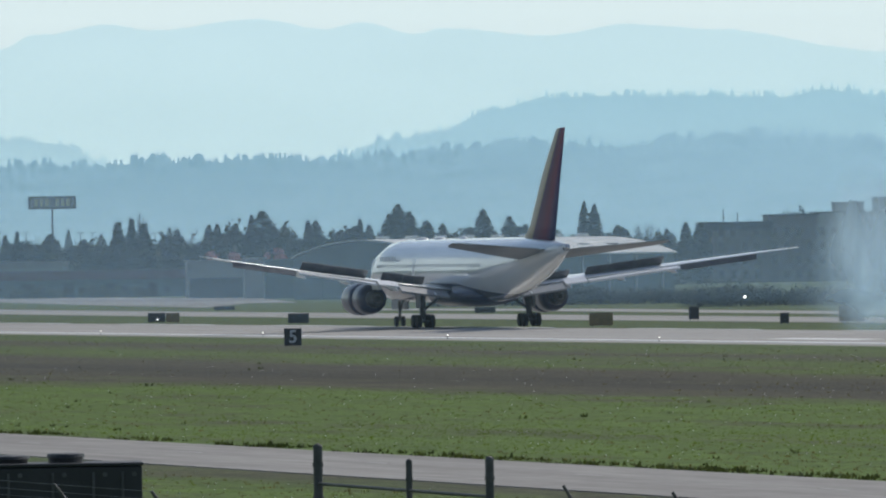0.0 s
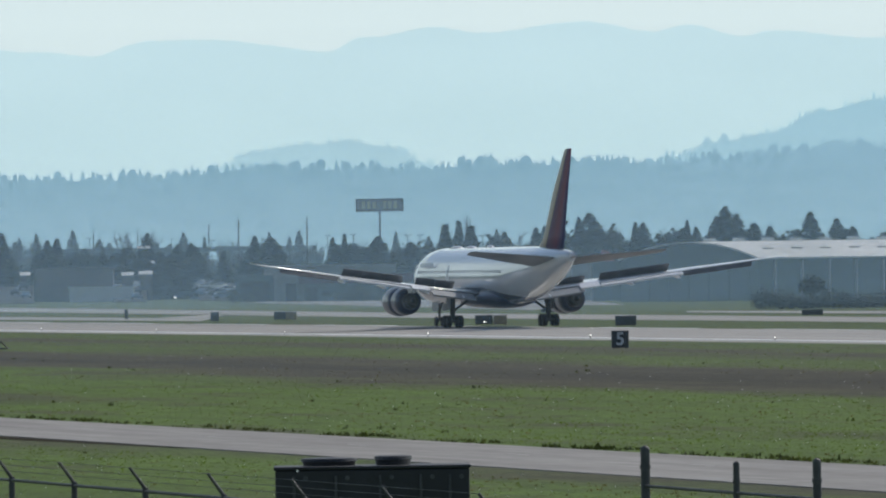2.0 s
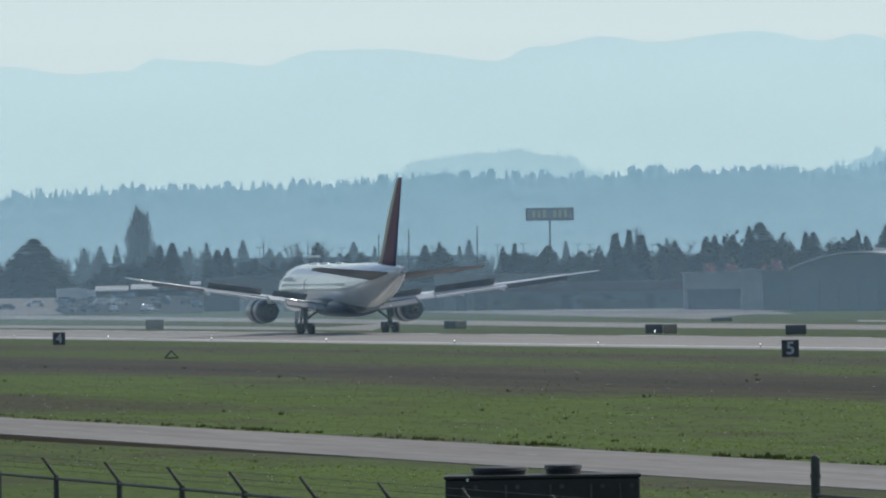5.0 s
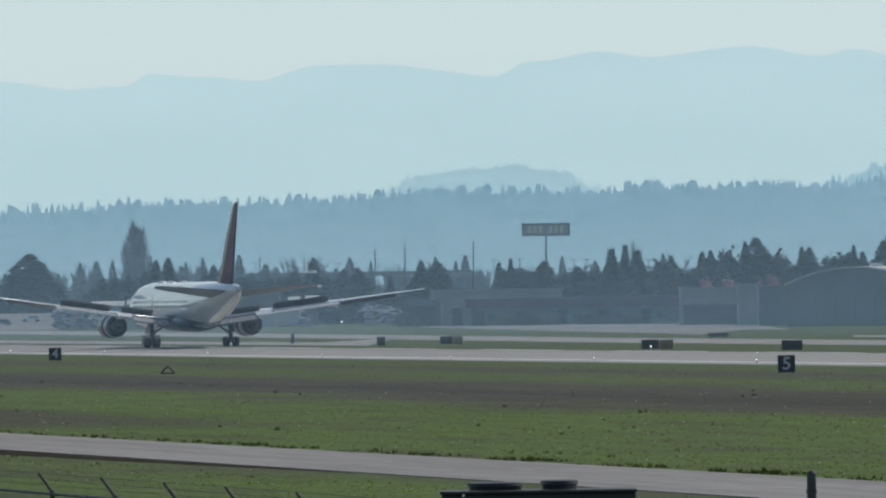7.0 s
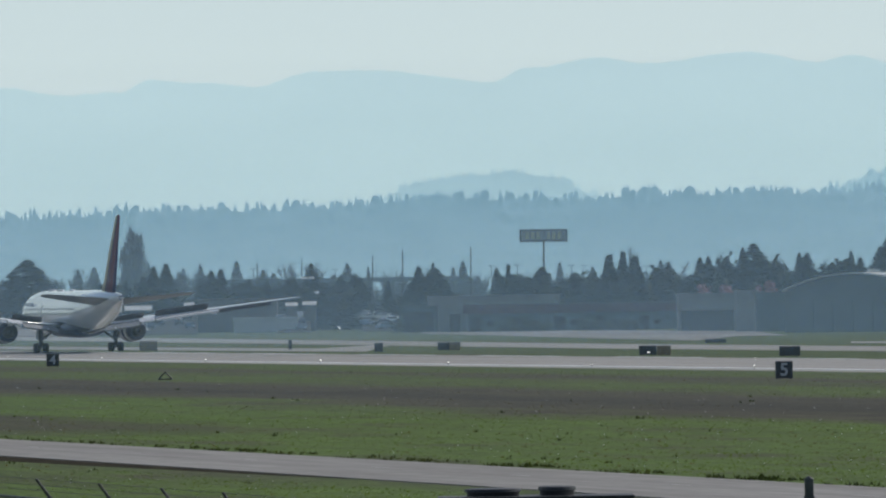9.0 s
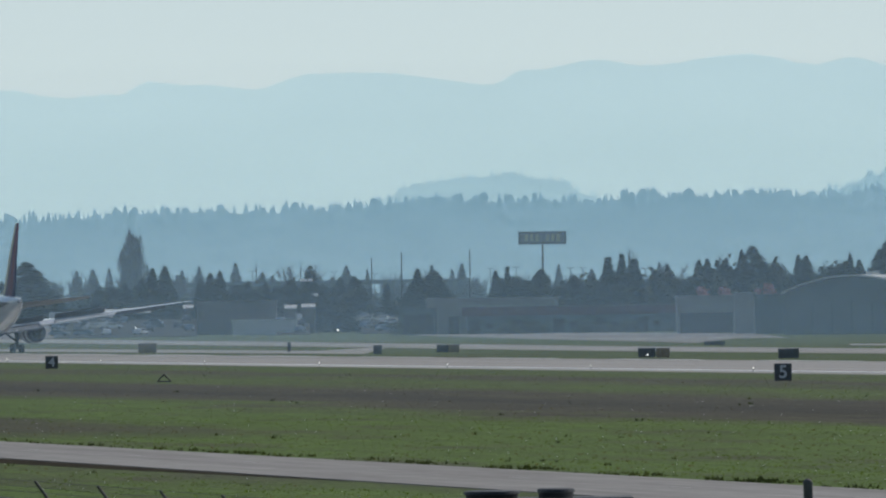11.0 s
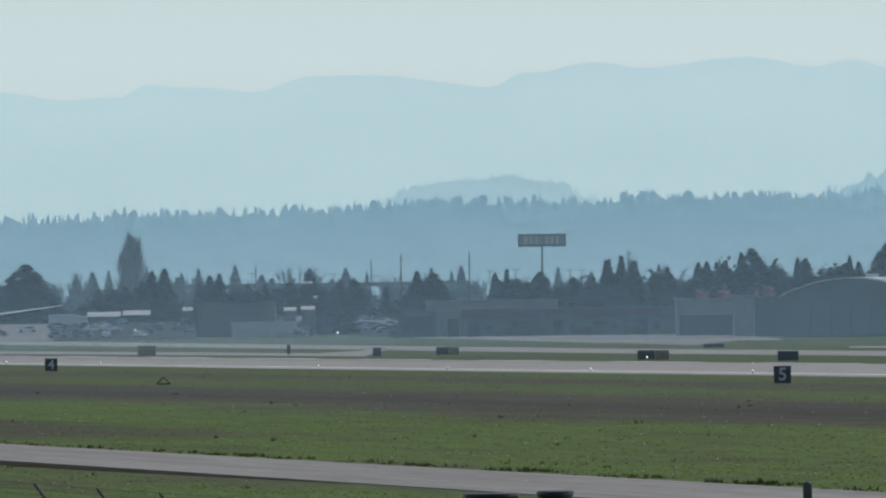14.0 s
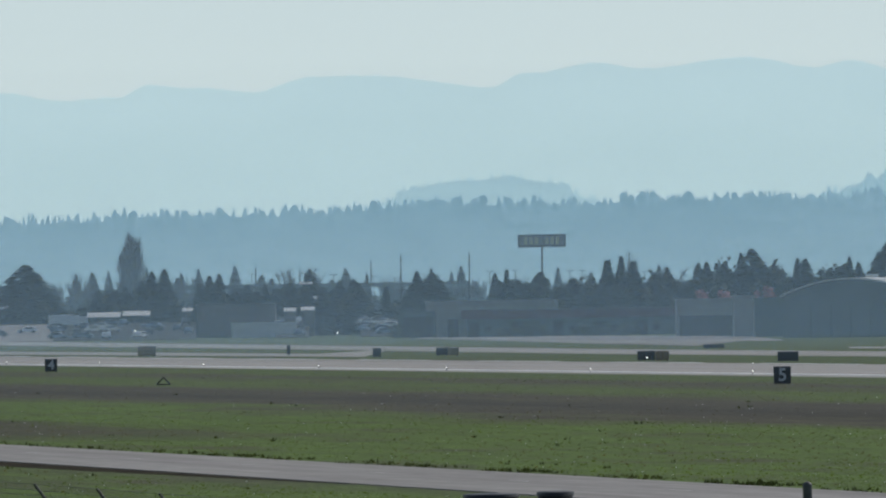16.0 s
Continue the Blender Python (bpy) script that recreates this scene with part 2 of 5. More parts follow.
M = {
    "grass": field_grass(),
    "runway": pavement_mat("runway_concrete", (0.27, 0.255, 0.235), (0.37, 0.355, 0.33)),
    "taxiway": pavement_mat("taxiway_concrete", (0.24, 0.23, 0.21), (0.34, 0.325, 0.30)),
    "apron": pavement_mat("apron_concrete", (0.17, 0.16, 0.15), (0.27, 0.255, 0.235), (0.02, 0.01, 1)),
    "road": pavement_mat("road_asphalt", (0.2, 0.19, 0.178), (0.3, 0.288, 0.27), (0.5, 0.02, 1)),
    "lot": surface("dark_lot_asphalt", (0.04, 0.042, 0.046), (0.065, 0.067, 0.07), 0.05, 0.9, 0.1, spec=0.03),
    # earth colour darkened to hold the roadside shadow too
    "dirt": surface("dark_dirt_shadow", (0.035, 0.032, 0.028), (0.065, 0.06, 0.045), 0.6, 0.95, 0.4, spec=0.0),
    "dash": surface("faded_dash_paint", (0.3, 0.29, 0.27), (0.42, 0.41, 0.39), 0.7, 0.7, 0.0),
    "weeds": surface("dark_weed_blades", (0.03, 0.04, 0.018), (0.055, 0.065, 0.028), 0.05, 0.9, 0.0, 0, (1, 1, 1), 40, 0, 0.2, glow_through=0.5),
    "paint": surface("road_paint", (0.66, 0.66, 0.64), (0.8, 0.8, 0.78), 0.7, 0.6, 0.0),
    "white": surface("white_aircraft_paint", (0.70, 0.72, 0.74), (0.76, 0.77, 0.78), 0.15, 0.28, 0.0, grainy=0.04),
    "navy": surface("navy_aircraft_paint", (0.018, 0.024, 0.06), (0.024, 0.032, 0.075), 0.3, 0.3, 0.0, grainy=0.1),
    # wing grey lightened: the sun's glare on top is in the colour
    "wing": surface("sunlit_grey_wing_skin", (0.7, 0.72, 0.74), (0.78, 0.8, 0.82), 0.4, 0.2, 0.0, grainy=0.1),
    "metal": surface("bare_metal", (0.45, 0.46, 0.48), (0.6, 0.6, 0.62), 0.6, 0.25, 0.0, 0.9),
    "dark_metal": surface("sooty_metal", (0.05, 0.05, 0.055), (0.1, 0.1, 0.1), 1.5, 0.5, 0.1, 0.6),
    # grey darkened: shade on tailplane and inboard flap is in the colour
    "flap": surface("dull_grey_part_shade", (0.2, 0.21, 0.22), (0.26, 0.27, 0.28), 0.6, 0.5, 0.0, grainy=0.15),
    "letter_blue": plain("blue_lettering", (0.4, 0.48, 0.6), 0.3),
    "cabin_glass": plain("cabin_glazing", (0.4, 0.43, 0.46), 0.35, spec=0.3),
    # grey darkened: the shade on the backlit panels is painted in
    "under": surface("spoiler_shade_grey", (0.10, 0.10, 0.105), (0.16, 0.16, 0.165), 1.2, 0.6, 0.1),
    "rubber": surface("tyre_rubber", (0.012, 0.012, 0.013), (0.022, 0.022, 0.022), 3.0, 0.8, 0.2),
    "glass": plain("dark_glazing", (0.03, 0.035, 0.045), 0.1),
    "black_sign": surface("black_sign_panel", (0.010, 0.011, 0.016), (0.018, 0.02, 0.026), 2.0, 0.5, 0.1),
    "ochre_sign": surface("ochre_sign_panel", (0.2, 0.14, 0.07), (0.27, 0.19, 0.09), 2.0, 0.6, 0.1),
    "sign_white": plain("sign_white", (0.5, 0.5, 0.52), 0.6),
    "steel": surface("galvanised_steel", (0.05, 0.052, 0.056), (0.09, 0.09, 0.095), 5.0, 0.6, 0.2, 0.15),
    "cabinet": surface("black_cabinet_paint", (0.012, 0.014, 0.018), (0.022, 0.024, 0.03), 1.5, 0.55, 0.15),
    "lamp": plain("lamp_and_glint_glow", (1.0, 0.97, 0.9), 0.3, 0.0, 2.2),
    "bark": surface("bark", (0.035, 0.028, 0.02), (0.06, 0.05, 0.04), 2.0, 0.95, 0.4),
    "needles": surface("dark_needles", (0.012, 0.022, 0.013), (0.024, 0.036, 0.019), 0.7, 0.8, 0.0, 0, (1, 1, 1), 8, 0.6, 0.2),
    "leaves": surface("spring_leaves", (0.03, 0.04, 0.02), (0.055, 0.06, 0.03), 0.7, 0.8, 0.0, 0, (1, 1, 1), 8, 0.6, 0.2),
    "twigs": surface("bare_twigs", (0.055, 0.045, 0.042), (0.09, 0.075, 0.068), 0.7, 0.9, 0.0, 0, (1, 1, 1), 8, 0.4, 0.2),
    "blossom": surface("pink_blossom", (0.42, 0.17, 0.18), (0.6, 0.3, 0.3), 1.5, 0.8, 0.0),
    "blades": surface("grass_blades", (0.065, 0.095, 0.02), (0.10, 0.14, 0.028), 0.05, 0.8, 0.0, 0, (1, 1, 1), 40, 0, 0.25, glow_through=0.72),
    "dry": surface("dry_grass_blades", (0.08, 0.07, 0.04), (0.13, 0.115, 0.065), 0.05, 0.9, 0.0, 0, (1, 1, 1), 40, 0, 0.2, glow_through=0.65),
    "petal": plain("white_petals", (0.8, 0.8, 0.76), 0.6),
    "concrete": surface("pale_concrete_wall", (0.22, 0.22, 0.21), (0.3, 0.29, 0.275), 0.12, 0.85, 0.1, 0, (1, 1, 2)),
    "siding": surface("grey_green_siding", (0.05, 0.072, 0.075), (0.072, 0.098, 0.1), 0.1, 0.7, 0.1, 0, (1, 1, 3)),
    "roof_pale": surface("pale_curved_roof", (0.48, 0.48, 0.45), (0.6, 0.59, 0.56), 0.08, 0.55, 0.1),
    "fascia": surface("dull_red_fascia", (0.07, 0.014, 0.024), (0.09, 0.02, 0.032), 0.2, 0.7, 0.1),
    "brick_far": surface("brown_grey_facade", (0.13, 0.11, 0.10), (0.18, 0.155, 0.14), 0.1, 0.85, 0.1),
    # near-black for dark doors and roofs, and for open fronts' painted shade
    "opening": surface("dark_roof_and_doorway_shade", (0.02, 0.022, 0.025), (0.035, 0.037, 0.04), 0.3, 0.8, 0.0),
    "tan": surface("tan_panel", (0.22, 0.17, 0.13), (0.28, 0.22, 0.17), 0.4, 0.8, 0.1),
    "vehicle_white": surface("white_vehicle_paint", (0.6, 0.62, 0.63), (0.7, 0.7, 0.7), 0.6, 0.35, 0.0),
    "vehicle_blue": surface("blue_grey_vehicle_paint", (0.10, 0.15, 0.22), (0.14, 0.19, 0.26), 0.6, 0.3, 0.0),
    "vehicle_dark": surface("dark_vehicle_paint", (0.04, 0.05, 0.07), (0.07, 0.08, 0.1), 0.6, 0.3, 0.0),
    "letters": plain("faded_yellow_lettering", (0.62, 0.56, 0.34), 0.7),
    "board": surface("weathered_board_face", (0.24, 0.24, 0.22), (0.32, 0.32, 0.29), 0.3, 0.7, 0.1),
    "board_rim": surface("board_rim_paint", (0.06, 0.065, 0.06), (0.09, 0.095, 0.09), 0.3, 0.7, 0.1),
}


def livery():
    """White fuselage paint over a navy belly."""
    m, t, b = fresh("fuselage_livery")
    co = t.nodes.new("ShaderNodeTexCoord")
    sep = t.nodes.new("ShaderNodeSeparateXYZ")
    link(t, co.outputs["Object"], sep.inputs[0])
    k = t.nodes.new("ShaderNodeMath")
    k.operation = "GREATER_THAN"
    link(t, sep.outputs[2], k.inputs[0])
    aft = t.nodes.new("ShaderNodeMapRange")  # the navy belly line sinks towards the tail
    for name, value in (("From Min", -15.0), ("From Max", -2.0), ("To Min", 2.7), ("To Max", 3.75)):
        aft.inputs[name].default_value = value
    link(t, sep.outputs[1], aft.inputs[0])
    link(t, aft.outputs[0], k.inputs[1])
    n = noise_at(t, 0.5, 4, (1, 0.4, 2.0))
    white = ramp(t, n, [(0.3, (0.56, 0.59, 0.61)), (0.7, (0.64, 0.66, 0.68))])
    link(t, mixed(t, k.outputs[0], (0.02, 0.026, 0.065), white), b.inputs["Base Color"])
    b.inputs["Roughness"].default_value = 0.22
    b.inputs["Coat Weight"].default_value, b.inputs["Coat Roughness"].default_value = 0.8, 0.06
    return m


M["livery"] = livery()
M["far_sky"] = far_glow("far_sky_air", (0.63, 0.735, 0.735), (0.56, 0.67, 0.69), 60.0, 140.0, 0.0, 0.01)
# hill colours glow by themselves and already hold the blue haze
M["mountain"] = far_glow("mountain_haze_glow", (0.60, 0.79, 0.80), (0.465, 0.63, 0.68), 10.0, 108.0, 0.1, 0.006)
M["hill"] = far_glow("hill_haze_glow", (0.47, 0.68, 0.73), (0.36, 0.55, 0.62), 20.0, 60.0, 0.1, 0.03)
M["big_hill"] = far_glow("big_hill_haze_glow", (0.39, 0.60, 0.68), (0.295, 0.49, 0.58), 20.0, 75.0, 0.12, 0.03)
M["ridge"] = far_glow("ridge_haze_glow", (0.285, 0.45, 0.535), (0.198, 0.355, 0.445), 8.0, 44.0, 0.3, 0.05, (660.0, 880.0, (0.325, 0.52, 0.635)))
HAZE_TINT = (0.45, 0.67, 0.85)
M["veil_grass"] = air_veil("grass_haze_sheet", HAZE_TINT, 0.075, -0.8, 45.0, 5.5)
M["veil_field"] = air_veil("field_haze_sheet", HAZE_TINT, 0.085, -0.8, 40.0, 2.6)
M["veil_taxi"] = air_veil("taxiway_haze_sheet", HAZE_TINT, 0.12, -0.8, 45.0, 1.6)
M["veil_near"] = air_veil("near_haze_sheet", HAZE_TINT, 0.175, -0.8, 50.0, 1.0)
M["veil_mid"] = air_veil("mid_haze_sheet", HAZE_TINT, 0.24, -0.8, 60.0, 1.0)

# ---- mesh helpers ----


def mesh_of(name, bm, mat, smooth=False):
    me = bpy.data.meshes.new(name)
    bm.normal_update()
    bm.to_mesh(me)
    bm.free()
    for m in (mat if isinstance(mat, (list, tuple)) else [mat]):
        me.materials.append(m)
    if smooth:
        for p in me.polygons:
            p.use_smooth = True
    return me


def part(name, bm, mat, parent=None, label="", smooth=False):
    ob = new(name, mesh_of(name, bm, mat, smooth))
    ob.parent = parent
    if label:
        ob["label"] = label
    return ob


def share(name, me, parent, m, label=""):
    ob = new(name, me)
    ob.parent = parent
    ob.matrix_basis = m
    if label:
        ob["label"] = label
    return ob


def thing(name, m, label, category, group="", kind=""):
    ob = new(name)
    ob.matrix_basis = m
    return tagged(ob, label, category, group, kind)


def box(bm, x0, x1, y0, y1, z0, z1, bevel=0.0, m=None):
    r = bmesh.ops.create_cube(bm, size=1, matrix=Matrix.Translation(((x0 + x1) / 2, (y0 + y1) / 2, (z0 + z1) / 2)) @ Matrix.Diagonal((x1 - x0, y1 - y0, z1 - z0, 1)))
    vs = r["verts"]
    if bevel:
        es = list({e for v in vs for e in v.link_edges})
        out = bmesh.ops.bevel(bm, geom=es, offset=bevel, segments=2, affect="EDGES", profile=0.5)
        vs = list({v for f in out["faces"] for v in f.verts} | {v for v in vs if v.is_valid})
    if m is not None:
        bmesh.ops.transform(bm, matrix=m, verts=vs)
    return bm


def boxed(x0, x1, y0, y1, z0, z1, bevel=0.0, m=None):
    return box(bmesh.new(), x0, x1, y0, y1, z0, z1, bevel, m)


def rod(bm, a, b, r0, r1=None, n=8):
    a, b = Vector(a), Vector(b)
    d = b - a
    m = Matrix.Translation((a + b) / 2) @ d.to_track_quat("Z", "Y").to_matrix().to_4x4()
    bmesh.ops.create_cone(bm, cap_ends=True, segments=n, radius1=r0, radius2=r0 if r1 is None else r1, depth=d.length, matrix=m)
    return bm


def loft(rings, close=True):
    """Skin over rings of equal length, with capped ends."""
    bm = bmesh.new()
    vs = [[bm.verts.new(p) for p in ring] for ring in rings]
    n = len(vs[0])
    for a, b in zip(vs, vs[1:]):
        for i in range(n if close else n - 1):
            bm.faces.new((a[i], a[(i + 1) % n], b[(i + 1) % n], b[i]))
    if close:
        bm.faces.new(vs[0][::-1]); bm.faces.new(vs[-1])
    bmesh.ops.recalc_face_normals(bm, faces=bm.faces)
    return bm


def oval(y, w, h, zc, n=32, x=0.0):
    return [(x + w * math.cos(2 * math.pi * i / n), y, zc + h * math.sin(2 * math.pi * i / n)) for i in range(n)]


# ---- ground, runway, roads ----
PROFILE = [(-900, 4.5), (-232, 4.5), (-224, 2.3), (-212, 2.2), (-190, 0.05), (-165, 0.0), (-60, 0.0), (-35, -0.04), (0, -0.06), (40, FAR), (5000, FAR)]


def build_ground():
    bm = bmesh.new()
    ys = [-600, 0, 200, 500, 900, 1400, 2200, 3200, 4900]
    rows = [[bm.verts.new((x, y, z)) for x, z in PROFILE] for y in ys]
    for a, b in zip(rows, rows[1:]):
        for i in range(len(PROFILE) - 1):
            bm.faces.new((a[i], a[i + 1], b[i + 1], b[i]))
    g = part("ground", bm, M["grass"])
    tagged(g, "mown airfield grass with long dry brown strips", "ground", kind="structure")


def strip(name, pts, mat, label, thick=0.05):
    """A paved sheet: pts are (x, y, z) round its outline."""
    bm = bmesh.new()
    top = [bm.verts.new(p) for p in pts]
    low = [bm.verts.new((p[0], p[1], p[2] - thick)) for p in pts]
    bm.faces.new(top)
    for i in range(len(pts)):
        j = (i + 1) % len(pts)
        bm.faces.new((top[i], low[i], low[j], top[j]))
    bmesh.ops.recalc_face_normals(bm, faces=bm.faces)
    return tagged(part(name, bm, mat), label, name.split("_")[0], kind="structure")


def crown(x):
    """The runway's cross fall."""
    return 0.28 - 0.0125 * abs(x) if x < 0 else 0.28 - 0.0265 * x


def build_runway():
    xs = [-34.5, -30, -22.9, -15, -8, -3, 0, 3, 8, 15, 22.9, 34.5]
    bm = bmesh.new()
    rows = [[bm.verts.new((x, y, crown(x) + (0.02 if x > -31 else 0.0))) for x in xs] for y in (-600, 300, 800, 1300, 2000, 3200)]
    for a, b in zip(rows, rows[1:]):
        for i in range(len(xs) - 1):
            bm.faces.new((a[i], a[i + 1], b[i + 1], b[i]))
    rw = tagged(part("runway", bm, M["runway"]), "long pale grooved concrete runway with tyre streaks", "runway", kind="structure")
    lines = bmesh.new()
    for x0, x1 in ((-24.3, -22.1),):
        box(lines, x0, x1, -600, 3200, crown(x0) + 0.02, crown(x1) + 0.03)
    part("edge_line", lines, M["paint"], rw, "white painted edge line")
    bm = bmesh.new()
    bm.faces.new([bm.verts.new((x, y, crown(x) + 0.026)) for x, y in ((-17.8, 736), (-15.6, 736), (-15.6, 758), (-17.8, 758))])
    part("aiming_mark", bm, M["paint"], rw, "white painted touchdown bar")
    for k in range(14):
        part("centre_dash", boxed(-0.45, 0.45, 700 + k * 61, 736 + k * 61, 0.3, 0.315), M["paint"], rw, "white painted centre dash")


def build_road():
    rd = strip("road", [(-161.8, -300, 0.03), (-152.3, -300, 0.03), (-152.3, 2500, 0.03), (-161.8, 2500, 0.03)], M["road"], "grey asphalt perimeter road with faded dashes")
    tagged(rd, "", "road")
    for k in range(13):
        y = 250 + k * 24.4
        part("lane_dash", boxed(-156.3, -156.14, y, y + 3.0, 0.032, 0.036), M["dash"], rd, "faded white lane dash")
    # bare earth strip; the roadside ditch's shadow is painted into it
    strip("dirt_verge", [(-161.95, 375, 0.012), (-161.95, 2500, 0.012), (-165.6, 2500, 0.012), (-165.2, 470, 0.012), (-163.6, 415, 0.012)], M["dirt"], "strip of dark bare earth along the road with shadow painted in")


def across(name, quads, mat, label):
    """A paved strip beyond the runway: corner readings (bearing, scale) at the far level."""
    pts = []
    for u, v in quads:
        p = spot(u, reach(u, v, FAR))
        pts.append((p.x, p.y, FAR + 0.02))
    return strip(name, pts, mat, label)


def build_taxiways():
    across("taxiway", [(-900, 599), (1100, 627), (2700, 642), (2700, 632), (1100, 618.5), (-900, 594)], M["taxiway"], "pale concrete taxiway beyond the runway")
    across("taxiway_link", [(-300, 626), (640, 632), (690, 619), (560, 626.5), (-300, 621)], M["taxiway"], "pale concrete link between taxiway and runway")
    across("apron", [(680, 598), (1050, 608), (1230, 612), (1300, 604), (1390, 603), (1330, 595.5), (1000, 594), (760, 596)], M["apron"], "pale concrete apron before the hangars")
    across("service_road", [(1500, 616.5), (1900, 619), (2700, 627), (2700, 622), (1900, 614), (1500, 614)], M["taxiway"], "pale strip of taxiway before the hedges")

# ---- the airliner ----


def wing_section(x, lead, trail, z, thick, n=9, dip=0.0):
    """One aerofoil ring at span x."""
    top, low = [], []
    for i in range(n):
        f = i / (n - 1)
        y = lead + (trail - lead) * f
        t = thick * (1.6 * math.sqrt(f) * (1 - f) ** 0.9 + 0.02)
        e = z - dip * (y - trail)
        top.append((x, y, e + t * 0.62)); low.append((x, y, e - t * 0.38))
    return top + low[::-1]


def plate(x0, x1, hinge0, hinge1, chord, z0, z1, angle, thick=0.12):
    """A hinged panel along the trailing part of the wing, turned by angle (up is positive), trailing aft."""
    c, s = math.cos(radians(angle)), math.sin(radians(angle))
    a = [(x0, hinge0, z0), (x1, hinge1, z1), (x1, hinge1 - chord * c, z1 + chord * s), (x0, hinge0 - chord * c, z0 + chord * s)]
    off = Vector((0, -s * thick, -c * thick))
    bm = bmesh.new()
    t = [bm.verts.new(p) for p in a]
    l = [bm.verts.new(Vector(p) + off) for p in a]
    bm.faces.new(t); bm.faces.new(l[::-1])
    for i in range(4):
        bm.faces.new((t[i], l[i], l[(i + 1) % 4], t[(i + 1) % 4]))
    bmesh.ops.recalc_face_normals(bm, faces=bm.faces)
    return bm


def wing_z(x):
    return 3.2 + (abs(x) - 2.5) * 0.125 + 0.0004 * (abs(x) - 2.5) ** 2


def fin_mat():
    """Tail colours across the chord: a pale leading edge, a dark red field, a navy rudder."""
    m, t, b = fresh("tail_paint")
    co = t.nodes.new("ShaderNodeTexCoord")
    sep = t.nodes.new("ShaderNodeSeparateXYZ")
    link(t, co.outputs["Object"], sep.inputs[0])

    def calc(op, x, y, z=0.0):
        n = t.nodes.new("ShaderNodeMath")
        n.operation = op
        for s, v in zip(n.inputs, (x, y, z)):
            if isinstance(v, float):
                s.default_value = v
            else:
                link(t, v, s)
        return n.outputs[0]
    back = calc("SUBTRACT", calc("MULTIPLY_ADD", sep.outputs[2], -1.24, -6.6), sep.outputs[1])
    part_of = calc("DIVIDE", back, calc("MULTIPLY_ADD", sep.outputs[2], -0.8, 16.5))
    col = ramp(t, part_of, [(0.0, (0.62, 0.56, 0.44)), (0.29, (0.48, 0.4, 0.26)), (0.36, (0.08, 0.03, 0.08)), (0.56, (0.13, 0.018, 0.055)), (0.68, (0.17, 0.014, 0.05)), (0.82, (0.07, 0.018, 0.08)), (0.93, (0.03, 0.03, 0.10))])
    link(t, col, b.inputs["Base Color"])
    b.inputs["Roughness"].default_value = 0.5
    b.inputs["Specular IOR Level"].default_value = 0.08
    return m


def build_airliner():
    p = thing("airliner", pose(0, 906, 0.28), "white and navy twin-engine airliner, spoilers raised, rolling out on the runway", "airliner")
    st = [(32.4, 0.12, 0.12, 3.95), (31.9, 0.75, 0.65, 4.05), (31.0, 1.25, 1.15, 4.2), (29.5, 1.75, 1.75, 4.4), (27.5, 2.2, 2.25, 4.62), (25, 2.45, 2.6, 4.78), (22, 2.515, 2.705, 4.85),
          (10, 2.515, 2.705, 4.85), (0, 2.515, 2.705, 4.85), (-7, 2.515, 2.705, 4.85), (-11, 2.45, 2.58, 4.98), (-15.5, 2.2, 2.25, 5.28), (-20, 1.8, 1.8, 5.65), (-24.2, 1.25, 1.22, 6.1), (-27.2, 0.75, 0.75, 6.42), (-29.4, 0.3, 0.32, 6.6)]
    dense = []
    for s0, s1 in zip(st, st[1:]):
        n = max(1, round((s0[0] - s1[0]) / 1.0))
        dense += [tuple(p + (q - p) * i / n for p, q in zip(s0, s1)) for i in range(n)]
    dense.append(st[-1])
    fus = loft([oval(y, w, h, z, 72) for y, w, h, z in dense])
    me = mesh_of("fuselage", fus, M["livery"], True)
    body = share("fuselage", me, p, Matrix())
    part("belly_fairing", loft([oval(y, w, h, z, 24) for y, w, h, z in ((9.5, 0.9, 0.3, 2.5), (7, 2.3, 0.75, 2.55), (3, 2.75, 1.0, 2.75), (-3, 2.75, 1.0, 2.75), (-6.5, 2.1, 0.8, 2.75), (-9, 0.8, 0.3, 2.75))]), M["navy"], p, "navy belly fairing", True)
    part("exhaust_cone", loft([oval(y, w, w, z, 16) for y, w, z in ((-29.3, 0.32, 6.6), (-30.0, 0.2, 6.66))]), M["metal"], p, "bright metal tail exhaust", True)
    win = mesh_of("cabin_window", boxed(-0.02, 0.02, -0.1, 0.1, -0.15, 0.15), M["cabin_glass"])
    for side in (-1, 1):
        for k in range(44):
            y = 24 - k * 0.86
            if y < -10.5:
                w = 2.44 - (-10.5 - y) * 0.058
            else:
                w = 2.5
            share("cabin_window", win, body, pose(side * (w - 0.008), y, 5.25))
        for y in (26.3, 11.5):
            w = {26.3: 2.28, 11.5: 2.5}[y]
            k = w / 2.5
            rows = [4.0 + 0.19 * i for i in range(11)]
            curve = [side * (2.515 * k * math.sqrt(max(0, 1 - ((z - 4.85) / (2.705 * k)) ** 2)) + 0.004) for z in rows]
            part("cabin_door", loft([[(x, y + d, z) for x, z in zip(curve, rows)] + [(x - side * 0.04, y + d, z) for x, z in zip(curve[::-1], rows[::-1])] for d in (-0.5, 0.5)]), M["white"], body, "white cabin door")
    for k, x in enumerate((-1.15, -0.6, 0.0, 0.6, 1.15)):
        part("cockpit_window", boxed(x - 0.24, x + 0.24, 30.05 - abs(x) * 0.55, 30.2 - abs(x) * 0.55, 5.45, 5.95, 0.03), M["glass"], body)
